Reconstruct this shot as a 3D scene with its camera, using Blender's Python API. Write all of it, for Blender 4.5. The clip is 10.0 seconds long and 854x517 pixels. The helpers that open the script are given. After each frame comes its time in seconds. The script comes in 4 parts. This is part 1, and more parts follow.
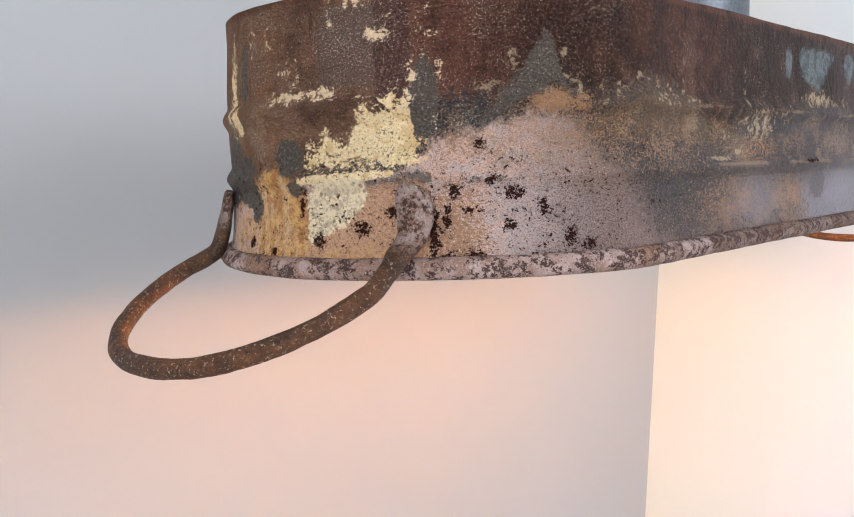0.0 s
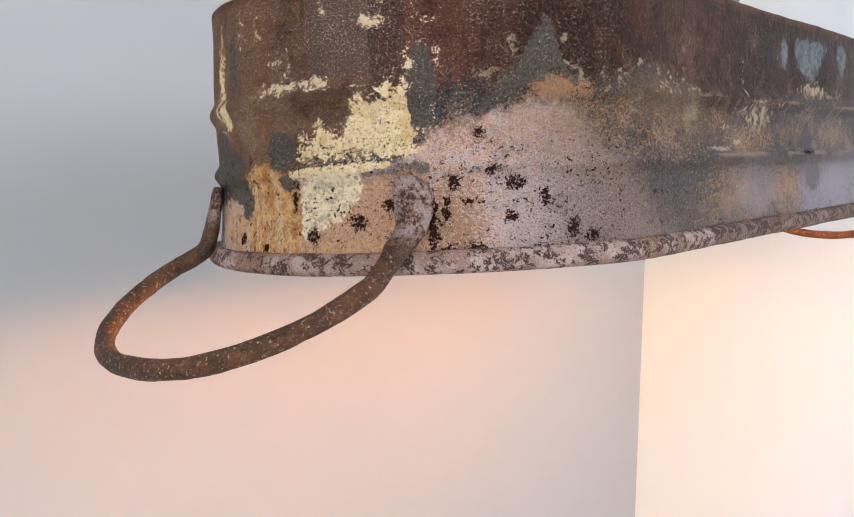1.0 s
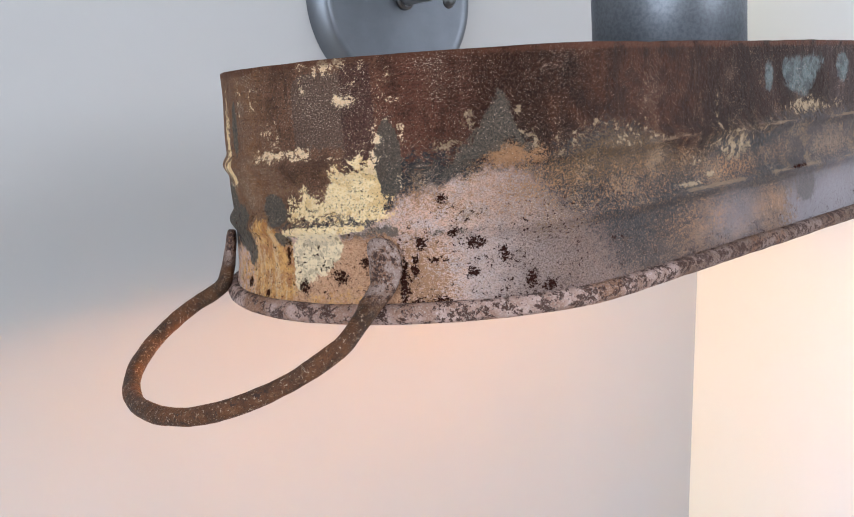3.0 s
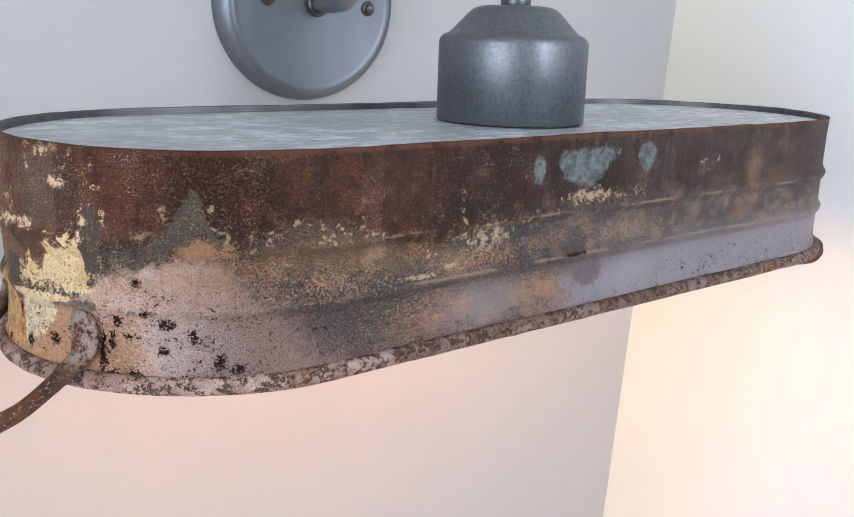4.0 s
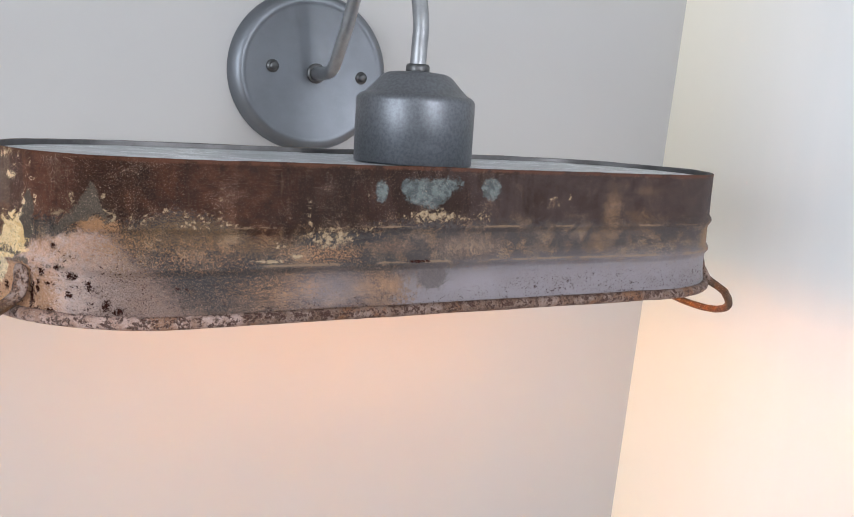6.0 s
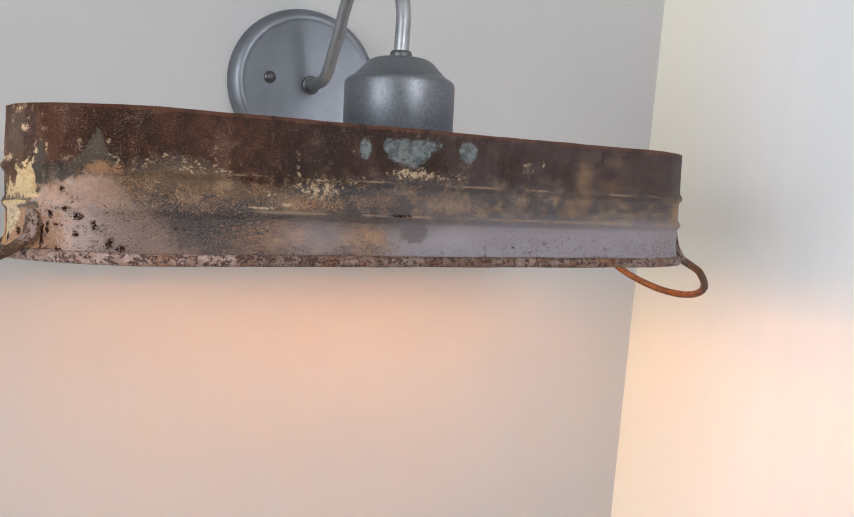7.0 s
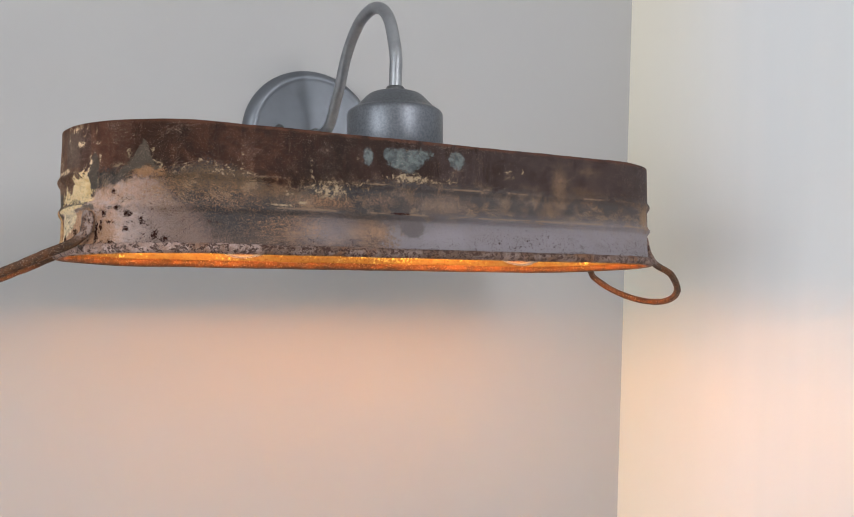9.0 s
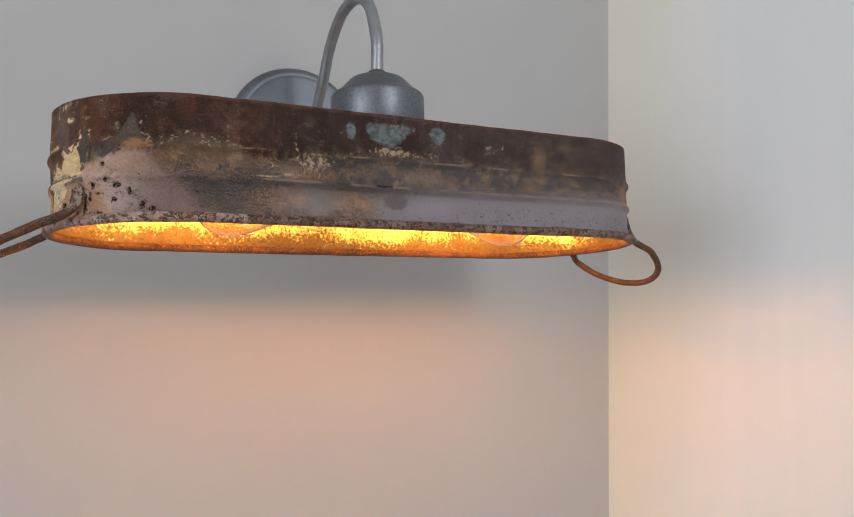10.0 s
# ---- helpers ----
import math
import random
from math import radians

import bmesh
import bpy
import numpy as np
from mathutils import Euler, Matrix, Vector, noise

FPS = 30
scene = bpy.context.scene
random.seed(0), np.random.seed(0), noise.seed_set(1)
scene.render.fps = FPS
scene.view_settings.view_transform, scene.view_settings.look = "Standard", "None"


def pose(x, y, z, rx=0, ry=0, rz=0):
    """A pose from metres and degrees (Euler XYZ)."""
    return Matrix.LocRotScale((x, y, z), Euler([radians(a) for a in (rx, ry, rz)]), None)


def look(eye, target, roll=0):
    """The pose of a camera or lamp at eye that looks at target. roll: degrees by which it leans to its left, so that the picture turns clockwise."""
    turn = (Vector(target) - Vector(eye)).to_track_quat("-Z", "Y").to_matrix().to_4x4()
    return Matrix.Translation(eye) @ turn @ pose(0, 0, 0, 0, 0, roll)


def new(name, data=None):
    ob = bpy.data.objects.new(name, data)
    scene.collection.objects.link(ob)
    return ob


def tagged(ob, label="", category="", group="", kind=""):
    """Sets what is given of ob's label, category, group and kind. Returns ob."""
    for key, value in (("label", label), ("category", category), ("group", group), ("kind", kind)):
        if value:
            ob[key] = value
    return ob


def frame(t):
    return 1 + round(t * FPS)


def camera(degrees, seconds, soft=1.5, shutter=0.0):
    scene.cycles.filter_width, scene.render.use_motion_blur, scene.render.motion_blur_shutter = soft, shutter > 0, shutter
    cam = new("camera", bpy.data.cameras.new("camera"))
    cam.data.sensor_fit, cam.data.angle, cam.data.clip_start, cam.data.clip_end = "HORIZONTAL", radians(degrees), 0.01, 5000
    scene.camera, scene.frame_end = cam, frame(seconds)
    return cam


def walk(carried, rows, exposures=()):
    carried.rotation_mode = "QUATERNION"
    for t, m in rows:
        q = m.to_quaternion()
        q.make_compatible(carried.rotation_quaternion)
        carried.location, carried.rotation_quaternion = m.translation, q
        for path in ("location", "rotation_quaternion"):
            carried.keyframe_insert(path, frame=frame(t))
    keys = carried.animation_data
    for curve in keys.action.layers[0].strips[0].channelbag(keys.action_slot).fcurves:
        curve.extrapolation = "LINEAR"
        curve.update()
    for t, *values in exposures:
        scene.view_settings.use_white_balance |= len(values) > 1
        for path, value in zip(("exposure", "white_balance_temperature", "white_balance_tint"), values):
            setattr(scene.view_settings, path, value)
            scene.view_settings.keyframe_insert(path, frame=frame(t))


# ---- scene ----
cam = camera(52.3, 10.0, soft=1.0)
PATH = [
    (0, (-0.3796, -0.1468, 1.5632), (1.0680, 1.2088, 1.3047), 1.13),
    (0.5, (-0.3767, -0.1379, 1.5570), (1.0942, 1.1953, 1.3135), 0.86),
    (1, (-0.3775, -0.1369, 1.5574), (1.1032, 1.1864, 1.3196), 0.50),
    (1.5, (-0.3779, -0.1391, 1.5661), (1.0906, 1.1967, 1.3228), -0.38),
    (2, (-0.3792, -0.1401, 1.5750), (1.0656, 1.2184, 1.3158), -1.05),
    (2.2, (-0.3779, -0.1446, 1.5768), (1.0474, 1.2328, 1.3099), -1.66),
    (3.3, (-0.3577, -0.2042, 1.6218), (0.9271, 1.2575, 1.1609), -0.31),
    (3.5, (-0.3332, -0.2210, 1.6370), (0.9446, 1.2364, 1.1438), 1.34),
    (4, (-0.2785, -0.2677, 1.6638), (0.9369, 1.2263, 1.1243), 4.23),
    (4.5, (-0.2543, -0.3299, 1.6859), (0.8712, 1.2330, 1.1470), 5.64),
    (5, (-0.2186, -0.3779, 1.6887), (0.8399, 1.2450, 1.1928), 5.79),
    (5.2, (-0.2180, -0.3922, 1.6805), (0.8161, 1.2528, 1.2067), 5.82),
    (6.3, (-0.2202, -0.4740, 1.6489), (0.7328, 1.2537, 1.3222), 5.11),
    (6.5, (-0.2272, -0.4875, 1.6327), (0.7380, 1.2423, 1.3563), 4.87),
    (7, (-0.2226, -0.5039, 1.5911), (0.7244, 1.2459, 1.3876), 4.57),
    (7.5, (-0.2454, -0.5330, 1.5689), (0.6878, 1.2309, 1.4353), 4.03),
    (8, (-0.2539, -0.5488, 1.5674), (0.6722, 1.2226, 1.5016), 3.24),
    (8.5, (-0.2584, -0.5740, 1.5512), (0.6714, 1.1966, 1.5360), 2.57),
    (9, (-0.2584, -0.5850, 1.5157), (0.6789, 1.1814, 1.5516), 1.90),
    (9.5, (-0.2627, -0.5945, 1.4886), (0.6825, 1.1665, 1.5619), 1.24),
    (10, (-0.2592, -0.5995, 1.4696), (0.6948, 1.1550, 1.5770), 0.61),
]
EXPOSURES = [(0.0, 0.0, 6350, 14), (2.0, 0.0, 6350, 14), (3.5, 0.05, 6250, 13), (5.0, 0.1, 6250, 13), (6.5, -0.11, 6750, 14), (8.0, -0.17, 6850, 14), (9.0, -0.31, 6850, 14), (10.0, -0.60, 6850, 14)]
walk(cam, [(t, look(eye, target, roll)) for t, eye, target, roll in PATH], EXPOSURES)

# ---------------------------------------------------------------- light
world = bpy.data.worlds.new("daylight")
scene.world = world
world.use_nodes = True
wn = world.node_tree
sky = wn.nodes.new("ShaderNodeTexSky")
sky.sky_type = "NISHITA"
sky.sun_disc = False
sky.sun_elevation = radians(35)
sky.sun_rotation = radians(200)
wn.nodes["Background"].inputs[1].default_value = 0.1
wn.links.new(sky.outputs[0], wn.nodes["Background"].inputs[0])


def area_lamp(name, m, width, height, watts, colour):
    data = bpy.data.lights.new(name, "AREA")
    data.shape, data.size, data.size_y = "RECTANGLE", width, height
    data.energy, data.color = watts, colour
    ob = new(name, data)
    ob.matrix_world = m
    return ob


# The daylight comes in by a broad window in the far west wall, out of view. The narrower south opening and its lamp are
# added as fill for the north wall.
WEST, SOUTH, HIGH = -3.1, -2.6, 3.0
WEST_WINDOW = (-2.55, -0.45, 0.80, 2.70)  # y and z of the opening
SOUTH_FILL_OPENING = (0.08, 0.52, 1.70, 2.90)  # x and z of the opening
area_lamp("window_light", look((WEST - 0.05, -1.50, 1.75), (0.0, -1.50, 1.75)), 2.05, 1.85, 81.0, (0.84, 0.925, 0.99))
area_lamp("south_fill_light", look((0.30, SOUTH - 0.05, 2.30), (0.30, 0.0, 2.30)), 0.42, 1.15, 30.0, (0.90, 0.95, 1.0))

# ---------------------------------------------------------------- lamp measures (metres)
TILT_X, ROLL_Y = -2.56, -0.72          # the hung tub dips a little towards the wall
LAMP = pose(0, 0, 1.6, TILT_X, 0, 0) @ pose(0, 0, 0, 0, ROLL_Y, 0) @ pose(0, 0, -1.6)
R_END = 0.0931                         # radius of the rounded ends
X_LEFT, X_RIGHT = -0.1069, 0.2275      # centres of the rounded ends
Y_MID = R_END
Z_RIM, Z_TOP, Z_LID = 1.5261, 1.6158, 1.6120
TUB_H = Z_TOP - Z_RIM
CUP_X, CUP_Y, CUP_R = 0.0665, 0.0912, 0.0414
WALL_Y, CORNER_X = 0.3448, 0.5428
PLATE_X, PLATE_Z, PLATE_R = 0.0794, 1.6654, 0.0766


# ---------------------------------------------------------------- node helpers
class Nodes:
    def __init__(self, name):
        self.mat = bpy.data.materials.new(name)
        self.mat.use_nodes = True
        self.tree = self.mat.node_tree
        self.bsdf = self.tree.nodes["Principled BSDF"]

    def put(self, kind, **fields):
        node = self.tree.nodes.new(kind)
        for key, value in fields.items():
            setattr(node, key, value)
        return node

    def wire(self, source, socket):
        if isinstance(source, (int, float)):
            socket.default_value = source
        elif isinstance(source, tuple):
            socket.default_value = source if len(source) == len(socket.default_value) else (*source, 1.0)
        else:
            self.tree.links.new(source, socket)

    def math(self, op, a, b=0.0, c=0.0, clamp=False):
        node = self.put("ShaderNodeMath", operation=op, use_clamp=clamp)
        for value, socket in zip((a, b, c), node.inputs):
            self.wire(value, socket)
        return node.outputs[0]

    def add(self, a, b):
        return self.math("ADD", a, b)

    def mul(self, a, b, clamp=False):
        return self.math("MULTIPLY", a, b, clamp=clamp)

    def step(self, value, low, high):
        node = self.put("ShaderNodeMapRange", interpolation_type="SMOOTHSTEP")
        for v, socket in zip((value, low, high, 0.0, 1.0), node.inputs):
            self.wire(v, socket)
        return node.outputs[0]

    def noise(self, vector, scale, detail=4.0, rough=0.55, warp=0.0):
        node = self.put("ShaderNodeTexNoise")
        self.wire(vector, node.inputs["Vector"])
        node.inputs["Scale"].default_value, node.inputs["Detail"].default_value = scale, detail
        node.inputs["Roughness"].default_value, node.inputs["Distortion"].default_value = rough, warp
        return node.outputs["Fac"]

    def cells(self, vector, scale, feature="F1"):
        node = self.put("ShaderNodeTexVoronoi", feature=feature)
        self.wire(vector, node.inputs["Vector"])
        node.inputs["Scale"].default_value = scale
        return node.outputs["Distance"], node.outputs["Color"]

    def mix(self, factor, a, b):
        node = self.put("ShaderNodeMix", data_type="RGBA")
        self.wire(factor, node.inputs[0])
        self.wire(a, node.inputs[6])
        self.wire(b, node.inputs[7])
        return node.outputs[2]

    def vec(self, x, y, z=0.0):
        node = self.put("ShaderNodeCombineXYZ")
        for v, socket in zip((x, y, z), node.inputs):
            self.wire(v, socket)
        return node.outputs[0]

    def object_place(self):
        return self.put("ShaderNodeTexCoord").outputs["Object"]

    def bump(self, height, strength, distance):
        node = self.put("ShaderNodeBump")
        node.inputs["Strength"].default_value, node.inputs["Distance"].default_value = strength, distance
        self.wire(height, node.inputs["Height"])
        self.wire(node.outputs[0], self.bsdf.inputs["Normal"])

    def finish(self, colour, rough, metal=0.0, specular=0.5):
        self.wire(colour, self.bsdf.inputs["Base Color"])
        self.wire(rough, self.bsdf.inputs["Roughness"])
        self.wire(metal, self.bsdf.inputs["Metallic"])
        self.bsdf.inputs["Specular IOR Level"].default_value = specular
        return self.mat


BROWN, RED_BROWN, MAUVE = (0.017, 0.0078, 0.0054), (0.032, 0.0115, 0.0066), (0.048, 0.033, 0.032)
SLATE, LILAC = (0.037, 0.035, 0.038), (0.225, 0.203, 0.222)
CREAM, SPECK = (1.0, 0.775, 0.455), (0.036, 0.012, 0.009)


# How likely each coat is to have stayed on, over the way round the tub (metres) and the height (0 to 1).
COATS = ("slate", "olive", "pale", "crumbs", "orange", "green_slate", "pink_foot", "orange_foot", "flake", "grey_flake", "chips", "zinc", "pits", "haze", "panel", "plum")


def ease(x, low, high):
    t = np.clip((x - low) / (high - low), 0.0, 1.0)
    return t * t * (3.0 - 2.0 * t)


def oval(u, h, cu, ch, ru, rh, most=1.0, edge=0.45):
    return most * (1.0 - ease(np.hypot((u - cu) / ru, (h - ch) / rh), 1.0 - edge, 1.0 + edge))


def strip_between(u, h, points, soft=0.035, most=1.0):
    """A patch between two uneven lines: points are (way round, lower height, upper height)."""
    p, low, high = np.array(points).T
    share = ease(h - np.interp(u, p, low), -soft, soft) * ease(np.interp(u, p, high) - h, -soft, soft)
    return most * share * ease(u, p[0] - 0.0012, p[0] + 0.0012) * (1.0 - ease(u, p[-1] - 0.0012, p[-1] + 0.0012))


def ovals(u, h, rows):
    return np.max([oval(u, h, *row) for row in rows], axis=0)


def coat_fields(u, h):
    f = {}
    # edge of the bare rust
    p, q = np.array([(-0.42, 0.45), (-0.285, 0.38), (-0.262, 0.30), (-0.243, 0.34), (-0.205, 0.46), (-0.194, 0.60), (-0.178, 0.615), (-0.166, 0.57), (-0.147, 0.575), (-0.136, 0.61), (-0.1185, 0.68),
                     (-0.1067, 0.65), (-0.0915, 0.61), (-0.0725, 0.49), (-0.055, 0.46), (-0.044, 0.54), (-0.0195, 0.55), (0.003, 0.59), (0.03, 0.625), (0.08, 0.605), (0.20, 0.60), (0.30, 0.575), (0.46, 0.55)]).T
    top = np.interp(u, p, q)
    f["slate"] = ease(top - h, -0.15, 0.15)
    f["olive"] = strip_between(u, h, [(-0.155, 0.46, 0.58), (-0.140, 0.40, 0.60), (-0.118, 0.42, 0.68), (-0.095, 0.42, 0.64), (-0.070, 0.40, 0.52), (-0.050, 0.42, 0.50)], 0.10, 0.60)
    # upper edge of the pale paint: sharp in the west, stippled after it
    p, q = np.array([(-0.42, 0.30), (-0.29, 0.22), (-0.262, 0.30), (-0.245, 0.33), (-0.205, 0.36), (-0.1945, 0.475), (-0.188, 0.49), (-0.171, 0.545), (-0.162, 0.59), (-0.153, 0.60), (-0.1475, 0.555), (-0.136, 0.44),
                     (-0.125, 0.30), (-0.112, 0.15), (-0.098, 0.08), (-0.0825, 0.10), (-0.0715, 0.16), (-0.0575, 0.245), (-0.045, 0.28), (-0.014, 0.265), (0.02, 0.26), (0.05, 0.27), (0.085, 0.305), (0.15, 0.31), (0.25, 0.35), (0.46, 0.35)]).T
    wide = 0.07 + 0.34 * ease(u, -0.172, -0.122) - 0.28 * ease(u, -0.080, 0.01)
    f["pale"] = ease((np.interp(u, p, q) - h) / wide, -1.0, 1.0) * (1.0 - 0.24 * ease(h, 0.26, 0.46) * (1.0 - ease(u, -0.12, -0.08)))
    # thin lilac patches, plus a pale sheen low in the east painted as colour
    f["haze"] = 0.42 * ease(u, 0.05, 0.12) * (1.0 - ease(h, 0.16, 0.46)) + ovals(u, h, [(-0.030, 0.170, 0.020, 0.11, 0.75, 0.9), (0.066, 0.170, 0.016, 0.11, 0.80, 0.9)])
    # pale crumbs along the edge of the rust and in spots, thin runs down the rust
    belt = (1.0 - ease(np.abs(h - top - 0.01), 0.0, 0.085)) * ease(u, -0.150, -0.138) * (1.0 - ease(u, -0.02, 0.06))
    f["crumbs"] = np.maximum(0.34 * belt, 0.80 * ovals(u, h, [
        (-0.1775, 0.640, 0.0055, 0.035, 0.58, 0.8), (-0.1700, 0.735, 0.0026, 0.045, 0.62, 0.8), (-0.1525, 0.745, 0.0018, 0.060, 0.60, 0.8), (-0.1500, 0.680, 0.0036, 0.030, 0.60, 0.8), (-0.1468, 0.640, 0.0018, 0.050, 0.55, 0.8),
        (-0.030, 0.520, 0.0180, 0.085, 0.66, 0.9), (-0.108, 0.610, 0.016, 0.045, 0.50, 0.9), (-0.066, 0.372, 0.0110, 0.012, 0.80, 0.6), (-0.050, 0.400, 0.006, 0.016, 0.75, 0.7), (0.036, 0.665, 0.0200, 0.045, 0.80, 0.9), (0.055, 0.640, 0.030, 0.020, 0.50, 0.9), (0.070, 0.670, 0.0090, 0.030, 0.50, 0.9),
        (0.124, 0.765, 0.0080, 0.050, 0.50, 0.9), (0.137, 0.800, 0.0018, 0.040, 0.60, 0.9), (-0.0930, 0.720, 0.0014, 0.24, 0.40, 0.9), (-0.0930, 0.610, 0.0018, 0.06, 0.60, 0.9), (-0.0432, 0.660, 0.0018, 0.11, 0.58, 0.9),
        (-0.0080, 0.820, 0.0014, 0.14, 0.32, 0.9)]))
    # orange and tan stains
    f["orange"] = ovals(u, h, [
        (-0.1575, 0.595, 0.0090, 0.050, 0.80, 0.7), (-0.1475, 0.585, 0.0045, 0.050, 0.60, 0.8), (-0.150, 0.47, 0.026, 0.12, 0.40, 0.9), (-0.186, 0.44, 0.016, 0.07, 0.48, 0.9), (-0.105, 0.40, 0.042, 0.13, 0.34, 0.9),
        (-0.036, 0.410, 0.030, 0.075, 0.46, 0.9), (-0.060, 0.20, 0.036, 0.12, 0.36, 0.9), (0.006, 0.190, 0.019, 0.11, 0.42, 0.9), (0.063, 0.440, 0.026, 0.095, 0.52, 0.9), (0.012, 0.450, 0.022, 0.070, 0.36, 0.9), (0.174, 0.640, 0.0085, 0.26, 0.46, 0.8),
        (0.166, 0.430, 0.0150, 0.07, 0.42, 0.8), (0.200, 0.640, 0.020, 0.10, 0.34, 0.9), (0.205, 0.860, 0.012, 0.05, 0.34, 0.9), (0.283, 0.450, 0.013, 0.15, 0.75, 0.6), (-0.1885, 0.12, 0.012, 0.22, 0.72, 0.9)])
    # dark green-grey undercoat laid bare: the peak, the strip beside the flakes, islands on the west end
    f["green_slate"] = np.maximum.reduce([
        strip_between(u, h, [(-0.1885, 0.47, 0.48), (-0.1800, 0.50, 0.545), (-0.1720, 0.55, 0.655), (-0.1665, 0.585, 0.72), (-0.1620, 0.60, 0.80), (-0.1590, 0.62, 0.86), (-0.1560, 0.63, 0.80),
                             (-0.1535, 0.62, 0.70), (-0.1500, 0.60, 0.66), (-0.1465, 0.61, 0.63)], 0.060, 0.76),
        strip_between(u, h, [(-0.2022, 0.52, 0.66), (-0.2000, 0.47, 0.74), (-0.1975, 0.455, 0.77), (-0.1945, 0.49, 0.72), (-0.1925, 0.58, 0.64)], 0.035),
        strip_between(u, h, [(-0.2170, 0.29, 0.335), (-0.2080, 0.295, 0.345), (-0.1995, 0.295, 0.375), (-0.1950, 0.31, 0.35)], 0.035, 0.78),
        ovals(u, h, [(-0.185, 0.555, 0.012, 0.055, 0.42, 0.8), (-0.178, 0.325, 0.016, 0.030, 0.45, 0.9), (0.0375, 0.225, 0.0115, 0.090, 0.80, 0.8),
                     (-0.2475, 0.415, 0.0068, 0.070, 1.0, 0.35), (-0.2445, 0.300, 0.0048, 0.028, 1.0, 0.45), (-0.2765, 0.330, 0.0085, 0.100, 1.0, 0.4), (-0.2690, 0.230, 0.0045, 0.060, 0.9, 0.6),
                     (-0.2900, 0.420, 0.0100, 0.110, 1.0, 0.4), (-0.2745, 0.750, 0.0032, 0.120, 0.95, 0.5)])])
    f["pink_foot"] = strip_between(u, h, [(-0.243, -0.1, 0.16), (-0.235, -0.1, 0.28), (-0.216, -0.1, 0.31), (-0.200, -0.1, 0.33), (-0.196, -0.1, 0.30)], 0.06, 0.96)
    f["orange_foot"] = ovals(u, h, [(-0.254, 0.165, 0.0165, 0.21, 0.95, 0.5), (-0.279, 0.13, 0.020, 0.18, 0.55, 0.9), (-0.222, 0.05, 0.026, 0.08, 0.45, 0.9)])
    # cream flakes: ragged above, cut off by the lower bead; a bright line under the bead
    f["flake"] = np.maximum.reduce([
        strip_between(u, h, [(-0.2420, 0.365, 0.385), (-0.2385, 0.37, 0.450), (-0.2330, 0.37, 0.475), (-0.2295, 0.37, 0.520), (-0.2255, 0.37, 0.455), (-0.2215, 0.37, 0.490), (-0.2175, 0.37, 0.600),
                             (-0.2120, 0.37, 0.585), (-0.2070, 0.37, 0.625), (-0.2020, 0.38, 0.640), (-0.2005, 0.385, 0.470), (-0.1950, 0.41, 0.450)], 0.090, 0.84),
        strip_between(u, h, [(-0.2430, 0.312, 0.337), (-0.2350, 0.308, 0.352), (-0.2200, 0.322, 0.357), (-0.2070, 0.343, 0.360)], 0.014),
        ovals(u, h, [(-0.2860, 0.700, 0.0042, 0.20, 0.62, 0.8), (-0.2800, 0.560, 0.0040, 0.06, 0.80, 0.6)])])
    f["grey_flake"] = strip_between(u, h, [(-0.2400, 0.10, 0.28), (-0.2360, 0.09, 0.32), (-0.2310, 0.14, 0.325), (-0.2260, 0.16, 0.33), (-0.2200, 0.20, 0.335), (-0.2170, 0.25, 0.33)], 0.035, 0.95)
    f["chips"] = ovals(u, h, [
        (-0.1970, 0.880, 0.0057, 0.175, 0.29, 1.0), (-0.2012, 0.690, 0.0019, 0.062, 0.56, 1.0), (-0.1922, 0.690, 0.0020, 0.075, 0.45, 1.0), (-0.1935, 0.535, 0.0019, 0.062, 0.41, 1.0), (-0.2180, 0.975, 0.0088, 0.037, 0.56, 1.0),
        (-0.2090, 0.965, 0.0108, 0.037, 0.32, 1.0), (-0.2285, 0.930, 0.0024, 0.075, 0.43, 1.0), (-0.2310, 0.780, 0.0016, 0.150, 0.21, 1.0), (-0.2120, 0.837, 0.0046, 0.037, 0.63, 1.0), (-0.2090, 0.905, 0.0054, 0.075, 0.29, 1.0),
        (-0.2460, 0.730, 0.0057, 0.088, 0.39, 1.0), (-0.2560, 0.850, 0.0054, 0.088, 0.35, 1.0)])
    f["chips"] = np.maximum(f["chips"], ovals(u, h, [
        (-0.2680, 0.870, 0.0047, 0.075, 0.38, 1.0), (-0.2070, 0.690, 0.0068, 0.062, 0.29, 1.0), (-0.2025, 0.600, 0.0024, 0.075, 0.59, 1.0),
        (-0.2475, 0.637, 0.0121, 0.033, 0.59, 1.0), (-0.2315, 0.640, 0.0065, 0.033, 0.63, 1.0), (-0.2150, 0.637, 0.0149, 0.030, 0.32, 1.0)]))
    f["zinc"] = np.maximum(strip_between(u, h, [(0.0125, 0.84, 0.90), (0.0180, 0.76, 0.915), (0.0260, 0.725, 0.915), (0.0350, 0.700, 0.920), (0.0430, 0.760, 0.925), (0.0500, 0.840, 0.920), (0.0560, 0.880, 0.915)], 0.070, 0.86),
                           ovals(u, h, [(0.0005, 0.825, 0.0042, 0.078, 0.85, 0.45), (0.0755, 0.855, 0.0072, 0.085, 0.82, 0.5)]))
